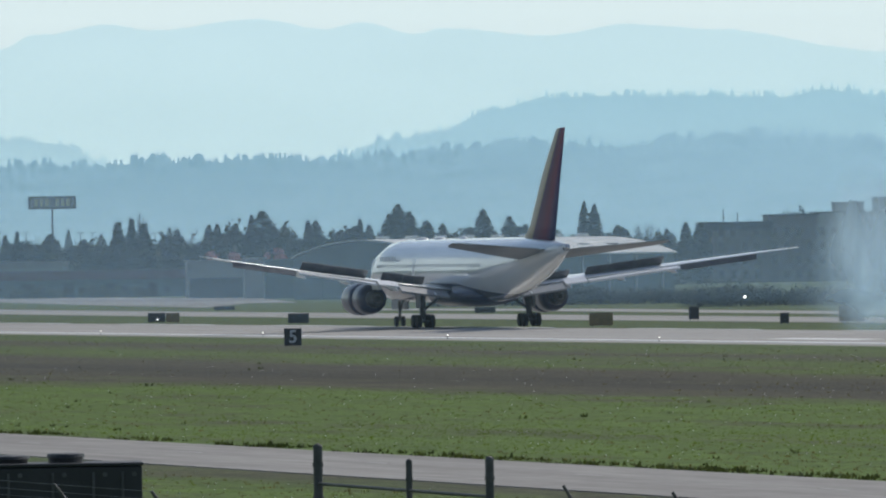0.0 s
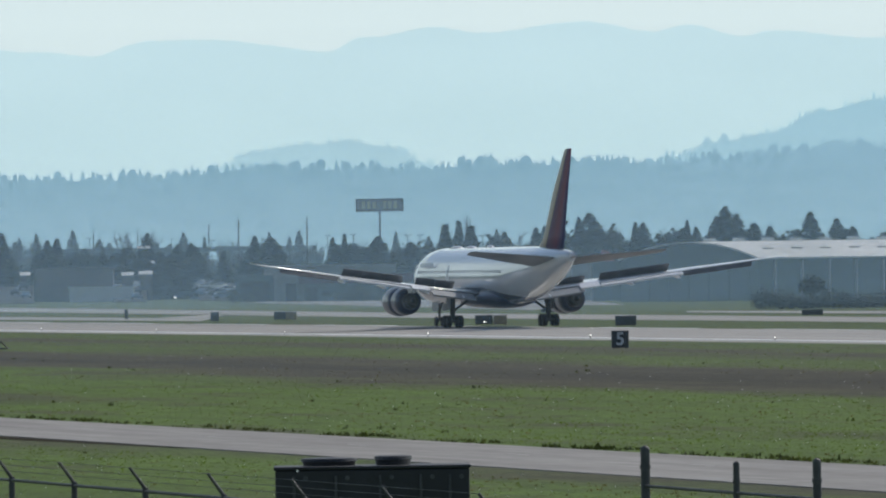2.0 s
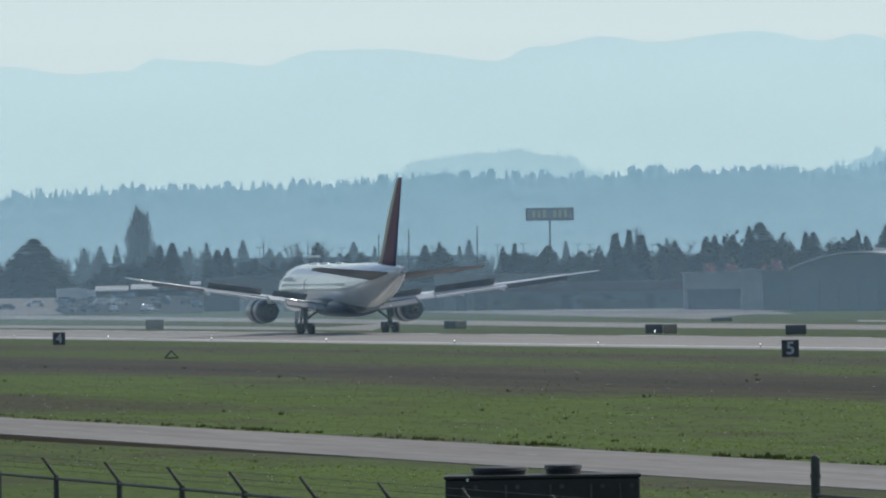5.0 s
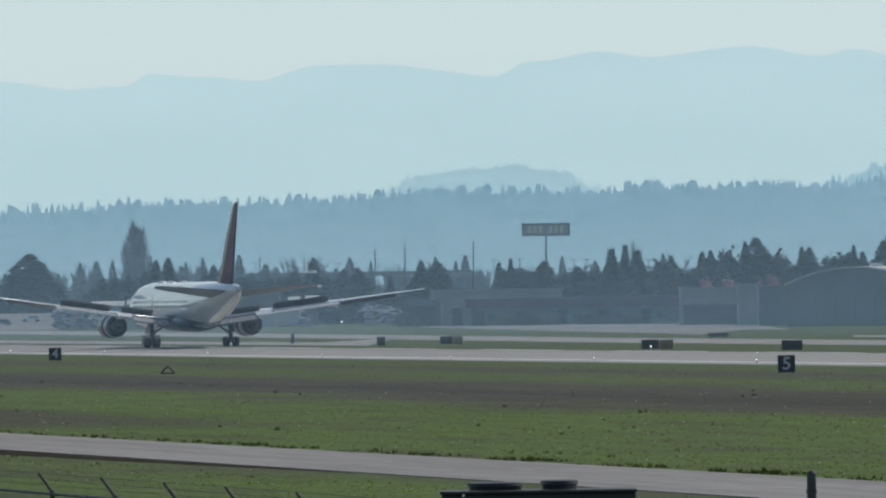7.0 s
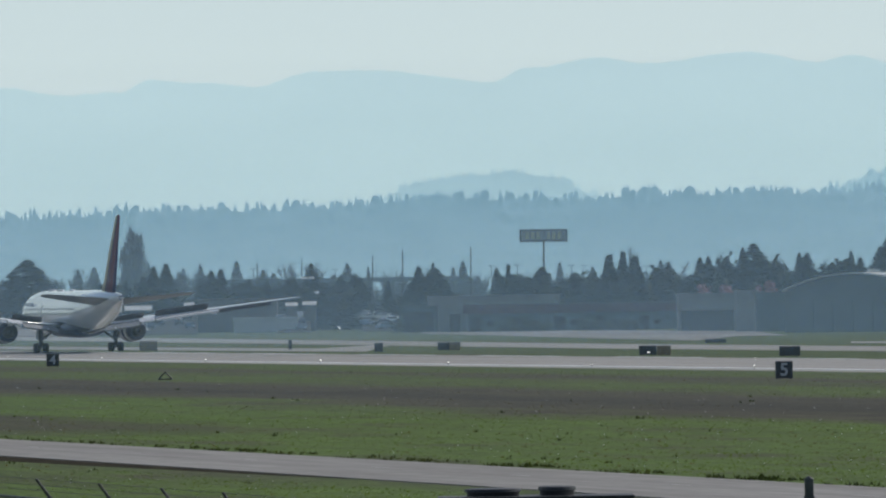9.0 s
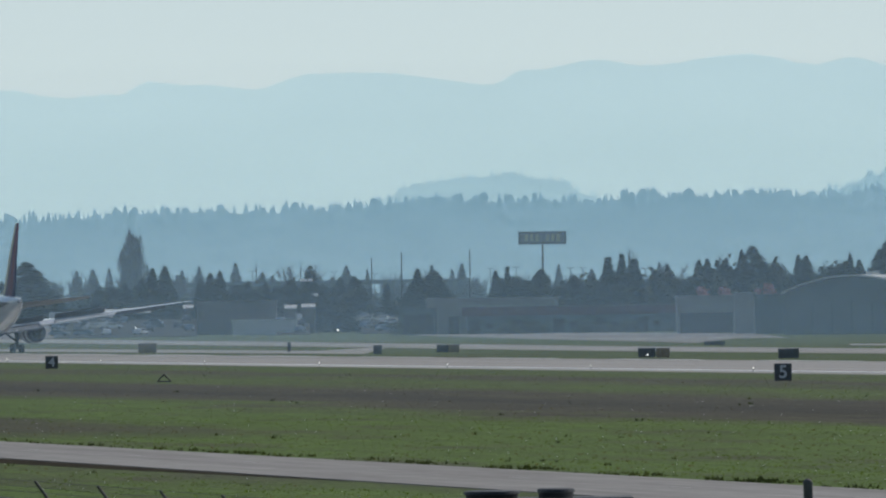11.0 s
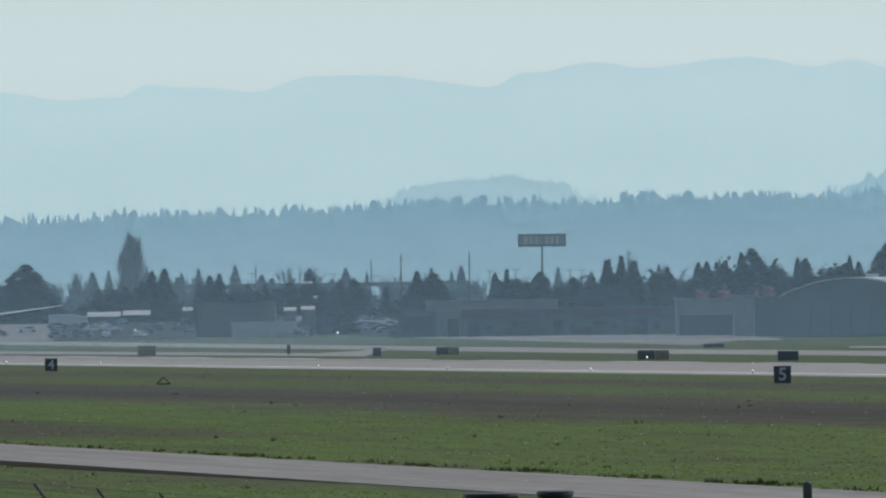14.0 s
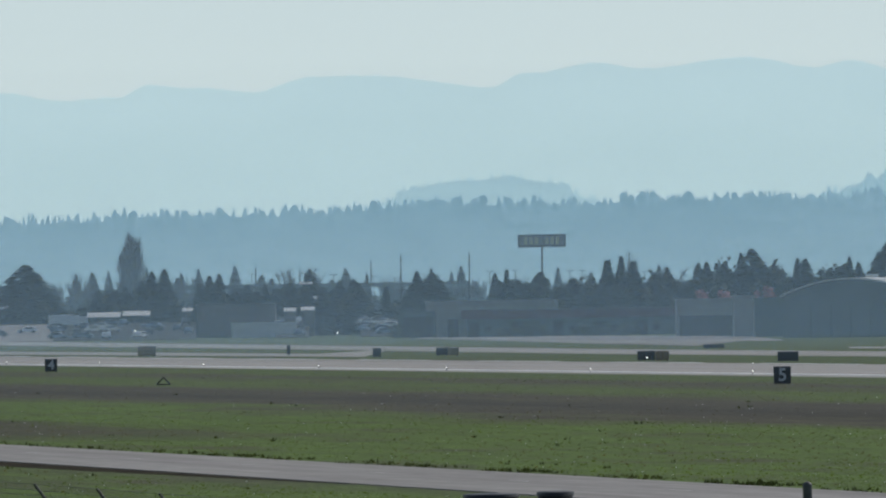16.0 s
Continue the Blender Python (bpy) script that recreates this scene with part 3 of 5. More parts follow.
    for y, w in ((18, 0.5), (12, 0.4), (4, 0.25)):
        part("antenna", loft([oval(y + a, b, c, 7.5, 12) for a, b, c in ((1.2, 0.05, 0.05), (0.6, w, 0.22), (-0.6, w, 0.22), (-1.4, 0.05, 0.05))]), M["white"], body, "white antenna dome", True)
    for k in range(5):  # blue lettering by the forward door, too small to read
        part("lettering_bar", boxed(-2.535, -2.51, 17.6 + k * 1.15, 18.4 + k * 1.15, 5.7, 6.12), M["letter_blue"], body, "blue bar of lettering")
    # wings
    plan = [(2.0, 10.0, -1.6, 1.2), (8.3, 5.7, -1.6, 0.75), (15.5, 0.6, -3.9, 0.44), (23.3, -5.0, -7.0, 0.24), (24.8, -6.6, -8.0, 0.15), (25.96, -8.0, -9.0, 0.1)]
    for side in (-1, 1):
        wing = part("wing", loft([wing_section(side * x, a, b, wing_z(x), t) for x, a, b, t in plan]), M["wing"], p, "", True)
        for x0, x1, h0, h1 in ((4.5, 6.33, 0.3, 0.25), (6.36, 8.2, 0.25, 0.2), (9.6, 11.66, -0.3, -0.97), (11.69, 13.76, -0.98, -1.66), (13.79, 15.8, -1.67, -2.3)):
            part("spoiler", plate(side * x0, side * x1, h0 + 0.5, h1 + 0.5, 1.2, wing_z(x0) + 0.24, wing_z(x1) + 0.22, 33, 0.08), M["under"], wing, "raised grey spoiler panel, darkened for its shade")
        # inboard flap takes the shade-darkened grey, outboard the sun-lightened one
        for x0, x1, h0, h1, c, ang in ((3.0, 7.2, -1.5, -1.5, 1.5, -22), (9.3, 16.6, -2.0, -4.35, 0.8, -12)):
            part("flap", plate(side * x0, side * x1, h0, h1, c, wing_z(x0) - 0.1, wing_z(x1) - 0.05, ang, 0.16), M["flap" if x0 < 5 else "wing"], wing, "lowered wing flap")
        part("inboard_aileron", plate(side * 7.3, side * 9.1, -1.1, -1.5, 1.35, wing_z(7.3) + 0.18, wing_z(9.1) + 0.15, -18, 0.12), M["white"], wing, "pale inboard aileron")
        part("outboard_aileron", plate(side * 16.8, side * 22.8, -4.45, -6.75, 0.48, wing_z(16.8) - 0.04, wing_z(22.8) - 0.04, -62, 0.1), M["under"], wing, "drooped outboard aileron, its shade painted dark")
        for x in (4.2, 7.6, 12.0, 16.2):
            yb = -1.4 if x < 9 else -1.4 - (x - 8.3) * 0.335
            part("flap_fairing", loft([oval(yb + a, b, c, wing_z(x) - 0.45 + d, 10, side * x) for a, b, c, d in ((2.6, 0.04, 0.04, 0.15), (1.2, 0.16, 0.2, 0.1), (-0.4, 0.15, 0.2, 0.0), (-1.6, 0.03, 0.04, -0.15))]), M["wing"], wing, "", True)
        # engine
        ex, ez = side * 8.0, 2.52
        eng = part("engine", loft([oval(y - 2.3, r * 0.98, r * 0.98, ez, 28, ex) for y, r in ((12.2, 1.12), (12.45, 1.22), (12.2, 1.33), (11.2, 1.42), (9.6, 1.43), (8.4, 1.38), (8.4, 1.0))]), M["navy"], p, "dark blue engine cowling", True)
        part("reverser_sleeve", loft([oval(y - 2.3, r * 0.98, r * 0.98, ez, 28, ex) for y, r in ((8.22, 1.0), (8.22, 1.375), (6.9, 1.30), (5.9, 1.12), (5.85, 1.0))]), M["navy"], eng, "slid-back thrust reverser sleeve", True)
        part("cascade", loft([oval(y - 2.3, r * 0.98, r * 0.98, ez, 28, ex) for y, r in ((8.4, 1.24), (7.75, 1.24))]), M["dark_metal"], eng, "dark reverser vanes", True)
        part("core_nozzle", loft([oval(y - 2.3, r * 0.98, r * 0.98, ez, 24, ex) for y, r in ((7.2, 0.95), (5.6, 0.78), (4.6, 0.6), (4.58, 0.5))]), M["dark_metal"], eng, "sooty core nozzle", True)
        part("exhaust_plug", loft([oval(y - 2.3, r * 0.98, r * 0.98, ez, 16, ex) for y, r in ((5.0, 0.42), (4.3, 0.25), (3.6, 0.04))]), M["dark_metal"], eng, "", True)
        part("intake_lip", loft([oval(y - 2.3, r * 0.98, r * 0.98, ez, 28, ex) for y, r in ((12.0, 1.06), (12.5, 1.2), (12.1, 1.345), (11.9, 1.33))]), M["metal"], eng, "bright metal intake lip", True)
        part("fan_disc", loft([oval(y - 2.3, r * 0.98, r * 0.98, ez, 24, ex) for y, r in ((11.0, 1.08), (10.9, 1.08))]), M["dark_metal"], eng)
        bm = bmesh.new()
        box(bm, ex - 0.2, ex + 0.2, 1.6, 8.0, 3.3, 3.95, 0.1)
        part("pylon", bm, M["wing"], eng, "grey engine pylon")
        # tailplane
        stab = [(0.6, -19.0, -26.0, 0.75), (5.0, -22.4, -27.2, 0.5), (9.1, -25.7, -28.1, 0.25), (9.31, -26.7, -28.1, 0.08)]
        tp = part("tailplane", loft([wing_section(side * x, a, b, 6.42 + x * 0.075, t, dip=0.13) for x, a, b, t in stab]), M["flap"], p, "swept grey tailplane", True)
        part("elevator", plate(side * 1.6, side * 9.0, -26.1, -27.95, 0.5, 6.54, 7.1, 6, 0.07), M["flap"], tp)
        # main gear
        gx = side * 4.65
        gear = part("main_gear", rod(bmesh.new(), (gx, 0.1, 0.75), (gx, 0.2, 3.3), 0.24, 0.3, 12), M["steel"], p, "steel main gear leg")
        part("side_brace", rod(bmesh.new(), (gx, 0.15, 1.5), (gx - side * 2.1, 0.3, 3.0), 0.13), M["steel"], gear)
        part("drag_brace", rod(bmesh.new(), (gx, 0.15, 1.4), (gx, 2.0, 3.1), 0.12), M["steel"], gear)
        part("torque_link", rod(rod(bmesh.new(), (gx, -0.15, 0.8), (gx, -0.75, 1.25), 0.1, 0.07), (gx, -0.75, 1.25), (gx, -0.2, 1.8), 0.07, 0.1), M["steel"], gear)
        part("gear_door", boxed(gx + side * 0.38 - 0.04, gx + side * 0.38 + 0.04, -0.6, 0.8, 1.7, 3.2, 0.03), M["flap"], gear, "grey gear leg door")
        bm = boxed(gx - 0.14, gx + 0.14, -0.95, 0.95, 0.47, 0.72, 0.05)
        for y in (-0.71, 0.71):
            rod(bm, (gx - 0.62, y, 0.585), (gx + 0.62, y, 0.585), 0.09)
        part("bogie_beam", bm, M["steel"], gear)
        for y in (-0.71, 0.71):
            for x in (-0.57, 0.57):
                tyre = part("tyre", loft([[(gx + x + a, y + r * math.cos(2 * math.pi * i / 24), 0.585 + r * math.sin(2 * math.pi * i / 24)) for i in range(24)] for a, r in ((-0.19, 0.4), (-0.2, 0.5), (-0.13, 0.575), (0.13, 0.575), (0.2, 0.5), (0.19, 0.4))]), M["rubber"], gear, "black tyre", True)
                bm = bmesh.new()
                rod(bm, (gx + x - 0.17, y, 0.585), (gx + x + 0.17, y, 0.585), 0.3, 0.3, 16)
                part("rim", bm, M["metal"], tyre)
    fin = [(7.2, -15.6, -25.9, 0.7), (8.4, -18.0, -26.4, 0.58), (12.5, -22.0, -28.0, 0.45), (16.3, -26.7, -29.55, 0.28), (16.5, -27.5, -29.6, 0.1)]
    rings = []
    for z, a, b, t in fin:
        rings.append([(q[2], q[1], z) for q in wing_section(0, a, b, 0, t)])
    part("fin", loft(rings), fin_mat(), p, "navy and red tail fin", True)
    ng = part("nose_gear", rod(bmesh.new(), (0, 26.2, 0.5), (0, 26.0, 3.0), 0.11, 0.14, 10), M["steel"], p, "steel nose gear leg")
    for x in (-0.3, 0.3):
        tyre = part("tyre", loft([[(x + a, 26.2 + r * math.cos(2 * math.pi * i / 20), 0.47 + r * math.sin(2 * math.pi * i / 20)) for i in range(20)] for a, r in ((-0.13, 0.3), (-0.14, 0.4), (-0.09, 0.465), (0.09, 0.465), (0.14, 0.4), (0.13, 0.3))]), M["rubber"], ng, "black tyre", True)
        part("rim", rod(bmesh.new(), (x - 0.11, 26.2, 0.47), (x + 0.11, 26.2, 0.47), 0.22, 0.22, 14), M["metal"], tyre)
    part("gear_door", boxed(-0.5, -0.44, 24.9, 27.1, 1.5, 2.4, 0.02), M["flap"], ng, "grey nose gear door")
    part("gear_door", boxed(0.44, 0.5, 24.9, 27.1, 1.5, 2.4, 0.02), M["flap"], ng, "grey nose gear door")
    part("drag_brace", rod(bmesh.new(), (0, 26.1, 1.2), (0, 24.4, 2.7), 0.08), M["steel"], ng)
    return p

# ---- distance ----


def knots(pairs, u):
    """Smooth height between summits and saddles."""
    for (a, p), (b, q) in zip(pairs, pairs[1:]):
        if u <= b:
            f = min(max((u - a) / (b - a), 0), 1)
            return p + (q - p) * f * f * (3 - 2 * f)
    return pairs[-1][1]


def range_of_hills(name, pairs, r, mat, label, rough, step, firs=0, fir_h=5.0, seed=1, span=(-300, 2750)):
    """A far range as a curved wall of ground with slope, with treetops along its crest and face."""
    rnd = random.Random(seed)
    verts, faces = [], []
    us = np.arange(-1500, 3900, step)

    def crest(u):
        wave = noise.noise((u * 0.012, seed, 0)) + 0.5 * noise.noise((u * 0.05, seed, 3)) + 0.3 * noise.noise((u * 0.14, seed, 8))
        return height(u, knots(pairs, u), r) + rough * wave
    for u in us:
        z = crest(u)
        for f, back in ((0.0, -0.09), (0.45, -0.05), (0.8, -0.02), (1.0, 0.0)):
            p = spot(u, r * (1 + back))
            verts.append((p.x, p.y, -2 + (z + 2) * f))
    n = 4
    for i in range(len(us) - 1):
        for k in range(n - 1):
            a = i * n + k
            faces.append((a, a + n, a + n + 1, a + 1))
    # outlines of firs, of broken-topped firs and of round crowns: half widths from foot to top
    shapes = (((1.0, -0.3), (0.72, 0.2), (0.78, 0.26), (0.42, 0.6), (0.46, 0.66), (0.06, 1.0)),
              ((0.8, -0.3), (0.75, 0.25), (0.5, 0.5), (0.56, 0.58), (0.3, 0.85), (0.12, 0.95)),
              ((0.9, -0.3), (1.1, 0.2), (1.15, 0.45), (0.95, 0.66), (0.6, 0.8), (0.2, 0.86)))
    places, u = [], span[0]
    while firs and u < span[1]:
        places.append((u, 0.0))
        u += rnd.choice((4, 5, 6, 8, 11)) * rnd.uniform(0.7, 1.2)
    places += [(rnd.uniform(*span), 0.04 + 0.92 * rnd.random() ** 1.5) for _ in range(firs)]
    for u, d in places:
        z = crest(u)
        zz, rr = z * (1 - 0.75 * d) - 0.5, r * (1 - 0.06 * d) - 2
        h = fir_h * rnd.choice((0.5, 0.7, 0.85, 1.0, 1.2, 1.5)) * (1 + 0.35 * noise.noise((u * 0.03, 7, seed)))
        w = max(0.3, h * rnd.uniform(0.18, 0.34))
        p = spot(u, rr)
        side = (spot(u + 100, rr) - p).normalized()
        fwd = Vector((side.y, -side.x, 0))
        o = len(verts)
        shape = rnd.choice((shapes[0], shapes[0], shapes[0], shapes[1], shapes[2]))
        lean = rnd.uniform(-0.15, 0.15)
        for k, c in shape:
            for m, b in ((-1, 0), (0, 0.7), (1, 0)):
                j = k * rnd.uniform(0.75, 1.25)
                verts.append(tuple(p + side * (m * j + lean * c) * w + fwd * b * k * w + Vector((0, 0, zz + c * h))))
        for i in range(len(shape) - 1):
            q = o + 3 * i
            faces += [(q, q + 1, q + 4, q + 3), (q + 1, q + 2, q + 5, q + 4)]
    me = bpy.data.meshes.new(name)
    me.from_pydata(verts, [], faces)
    me.materials.append(mat)
    tagged(new(name, me), label, "hills", kind="structure")


def build_distance():
    verts, faces, n = [], [], 96
    for i in range(n):
        w = 2 * math.pi * i / n
        verts += [(EYE_X + 4900 * math.sin(w), 4900 * math.cos(w), -2), (EYE_X + 4900 * math.sin(w), 4900 * math.cos(w), 700)]
        faces.append((2 * i, 2 * ((i + 1) % n), 2 * ((i + 1) % n) + 1, 2 * i + 1))
    me = bpy.data.meshes.new("backdrop_sky")
    me.from_pydata(verts, [], faces)
    me.materials.append(M["far_sky"])
    tagged(new("backdrop_sky", me), "bright pale hazy sky low over the horizon all round", "sky", kind="structure")
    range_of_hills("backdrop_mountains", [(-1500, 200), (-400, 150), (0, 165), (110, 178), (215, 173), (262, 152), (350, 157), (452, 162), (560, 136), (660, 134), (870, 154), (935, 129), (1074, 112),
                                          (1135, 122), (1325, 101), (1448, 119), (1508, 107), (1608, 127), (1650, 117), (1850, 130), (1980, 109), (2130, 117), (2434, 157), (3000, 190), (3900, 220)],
                   4750, M["mountain"], "pale blue mountain range with haze painted into its glow under a bright sky", 0.9, 5, seed=3)
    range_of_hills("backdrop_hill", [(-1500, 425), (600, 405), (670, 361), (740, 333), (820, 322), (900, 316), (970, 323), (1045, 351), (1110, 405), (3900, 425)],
                   4450, M["hill"], "low wooded hill with blue haze painted into its glow", 0.4, 8, 900, 2.3, 5, (630, 1120))
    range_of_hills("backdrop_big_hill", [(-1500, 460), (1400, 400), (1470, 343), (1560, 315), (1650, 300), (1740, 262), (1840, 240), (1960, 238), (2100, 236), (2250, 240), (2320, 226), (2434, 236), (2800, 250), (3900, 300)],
                   4300, M["big_hill"], "wooded hill with blue haze painted into its glow", 0.7, 8, 2000, 2.6, 6, (1400, 2750))
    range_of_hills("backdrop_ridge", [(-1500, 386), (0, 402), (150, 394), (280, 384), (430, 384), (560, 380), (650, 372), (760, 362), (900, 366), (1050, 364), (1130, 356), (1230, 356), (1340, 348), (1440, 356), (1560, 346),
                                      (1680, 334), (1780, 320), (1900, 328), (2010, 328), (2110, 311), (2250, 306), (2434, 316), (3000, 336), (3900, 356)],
                   3950, M["ridge"], "long forested ridge of firs with blue haze painted into its glow", 0.7, 8, 5500, 2.9, 7)


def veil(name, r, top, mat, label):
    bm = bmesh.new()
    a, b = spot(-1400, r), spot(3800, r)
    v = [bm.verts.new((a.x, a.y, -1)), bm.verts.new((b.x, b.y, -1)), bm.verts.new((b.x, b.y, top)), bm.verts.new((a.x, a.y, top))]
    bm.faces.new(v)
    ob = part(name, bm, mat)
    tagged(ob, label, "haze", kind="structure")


# added see-through sheets; their blue tint stands in for haze over distance
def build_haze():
    veil("haze_bank_grass", 600, 45, M["veil_grass"], "very faint tinted sheet standing in for blue haze over the grass")
    veil("haze_bank_field", 1180, 40, M["veil_field"], "faint tinted sheet standing in for blue haze over the field")
    veil("haze_bank_taxiway", 1400, 45, M["veil_taxi"], "faint tinted sheet standing in for blue haze over the taxiway")
    veil("haze_bank", 1800, 45, M["veil_near"], "thin tinted sheet standing in for bright blue haze before the hangars")
    veil("haze_bank_far", 2750, 60, M["veil_mid"], "thin tinted sheet standing in for bright blue haze behind the hangars")

# ---- trees ----


def spray(verts, faces, p, size, rnd, flat=0.5):
    """One small clump of foliage: two crossed ragged blades."""
    for _ in range(2):
        a = rnd.uniform(0, 6.283)
        d = Vector((math.cos(a), math.sin(a), rnd.uniform(-flat, flat))) * size
        e = Vector((-d.y, d.x, rnd.uniform(-0.6, 0.9) * size)) * rnd.uniform(0.4, 0.8)
        o = len(verts)
        verts += [tuple(p - d), tuple(p + e), tuple(p + d * rnd.uniform(0.7, 1.2)), tuple(p - e * rnd.uniform(0.5, 1))]
        faces.append((o, o + 1, o + 2, o + 3))


def tree(kind, h, w, mat, seed, label, dense=1.0):
    """A tree of height h and crown width w: a tapered trunk with limbs and a crown of many small clumps."""
    rnd = random.Random(seed)
    t = thing(kind, pose(0, -3000 - seed * 20, FAR), label, "tree")
    bm = bmesh.new()
    rod(bm, (0, 0, 0), (0, 0, h * 0.55), h * 0.02 + 0.08, h * 0.012 + 0.04, 8)
    rod(bm, (0, 0, h * 0.55), (rnd.uniform(-0.1, 0.1), 0, h * 0.97), h * 0.012 + 0.04, 0.03, 6)
    verts, faces = [], []
    if kind == "conifer_tree":
        n = int(1300 * dense)
        for i in range(n):
            f = rnd.random()
            z = h * (0.06 + 0.94 * f)
            rr = w / 2 * (1 - f) ** 0.7 * (0.75 + 0.5 * noise.noise((f * 9, seed, 0)) + 0.25)
            a = rnd.uniform(0, 6.283)
            q = rr * math.sqrt(rnd.uniform(0.1, 1))
            spray(verts, faces, Vector((q * math.cos(a), q * math.sin(a), z - q * 0.25)), (0.3 + 0.7 * (1 - f)) * h / 16, rnd, 0.45)
        for k in range(9):
            f = 0.15 + 0.08 * k
            a = k * 2.4
            rod(bm, (0, 0, h * f), (w * 0.4 * (1 - f) * math.cos(a), w * 0.4 * (1 - f) * math.sin(a), h * f - 0.2), 0.06, 0.02, 5)
    elif kind == "cypress_tree":
        for i in range(int(420 * dense)):
            f = rnd.random()
            rr = w / 2 * min(1, 3.2 * (1 - f)) ** 0.8 * (0.75 + 0.25 * math.sin(f * 3.0)) * (1 - 0.45 * f)
            a = rnd.uniform(0, 6.283)
            q = rr * math.sqrt(rnd.uniform(0.2, 1))
            spray(verts, faces, Vector((q * math.cos(a), q * math.sin(a), h * (0.03 + 0.95 * f))), 0.06 * h, rnd, 0.9)
    elif kind == "poplar_tree":
        # several upright leaders side by side, each a narrow plume of rising twigs
        leaders = [(0.0, 0.0, 1.0, 0.6), (0.17, 0.1, 0.98, 0.55), (-0.14, -0.1, 0.94, 0.6), (-0.3, 0.1, 0.74, 0.5), (0.3, -0.1, 0.8, 0.5), (0.06, 0.2, 0.95, 0.6)]
        for i in range(int(900 * dense)):
            x, y, top, wide = rnd.choice(leaders)
            f = 0.08 + 0.92 * rnd.random()
            q = w * wide / 2 * min(1.0, 5 * (1.1 - f)) * (1.0 - 0.3 * f) * rnd.uniform(0.1, 1)
            a = rnd.uniform(0, 6.283)
            p0 = Vector((x * w * (1 - 0.55 * f) + q * 0.7 * math.cos(a), y * w + q * 0.7 * math.sin(a), h * top * f * 0.9))
            p1 = p0 + Vector((q * 0.3 * math.cos(a), q * 0.3 * math.sin(a), h * rnd.uniform(0.04, 0.1)))
            e = Vector((-math.sin(a), math.cos(a), 0)) * 0.16
            o = len(verts)
            verts += [tuple(p0 - e), tuple(p0 + e), tuple(p1)]
            faces.append((o, o + 1, o + 2))
    elif kind == "bare_tree":
        # boughs that fork upwards, each ending in a fan of thin twigs
        for i in range(int(46 * dense)):
            a, f = rnd.uniform(0, 6.283), rnd.uniform(0.25, 0.6)
            q = w * 0.42 * math.sqrt(rnd.uniform(0.05, 1))
            tip = Vector((q * math.cos(a), q * math.sin(a), h * min(0.9, f + 0.38 * rnd.uniform(0.6, 1.1) * (1.15 - q / w))))
            rod(bm, (0, 0, h * f * 0.8), tip, 0.1, 0.03, 4)
            for j in range(34):
                p0 = tip * rnd.uniform(0.72, 1.0)
                d = Vector((rnd.gauss(0, 0.5), rnd.gauss(0, 0.5), rnd.uniform(0.1, 1.0))).normalized() * h * rnd.uniform(0.05, 0.13)
                e = Vector((rnd.uniform(-1, 1), rnd.uniform(-1, 1), 0.2)).normalized() * 0.07
                o = len(verts)
                verts += [tuple(p0 - e), tuple(p0 + e), tuple(p0 + d)]
                faces.append((o, o + 1, o + 2))
    else:
        low, top = (0.2, 0.7) if kind == "shrub" else (0.45, 0.85)
        lobes = [(rnd.uniform(-0.3, 0.3) * w, rnd.uniform(-0.3, 0.3) * w, h * rnd.uniform(low, top), w * rnd.uniform(0.18, 0.32)) for _ in range(9)]
        lobes.append((0, 0, h * 0.75, w * 0.3))
        for x, y, z, r in lobes:
            rod(bm, (0, 0, h * 0.15 if kind == "shrub" else h * 0.35), (x, y, z), 0.09, 0.03, 5)
            for i in range(int(70 * dense)):
                d = Vector((rnd.gauss(0, 1), rnd.gauss(0, 1), rnd.gauss(0, 0.85))).normalized() * r * rnd.uniform(0.4, 1.08)
                spray(verts, faces, Vector((x, y, z)) + d, h * 0.055, rnd, 0.9)
    part("trunk", bm, M["bark"], t)
    me = bpy.data.meshes.new("crown")
    me.from_pydata(verts, [], faces)
    me.materials.append(mat)
    c = new("crown", me)
    c.parent = t
    return t


def set_tree(proto, u, v, r, w, h0, w0, group):
    """Plant a tree whose top reads v at bearing u, w wide on the scale."""
    p = spot(u, r)
    k = (height(u, v, r) - FAR) / h0
    q = w / STEP * r / w0
    ob = copy_thing(proto, pose(p.x, p.y, FAR, 0, 0, (u * 37) % 360) @ Matrix.Diagonal((q, q, k, 1)))
    return tagged(ob, group=group)


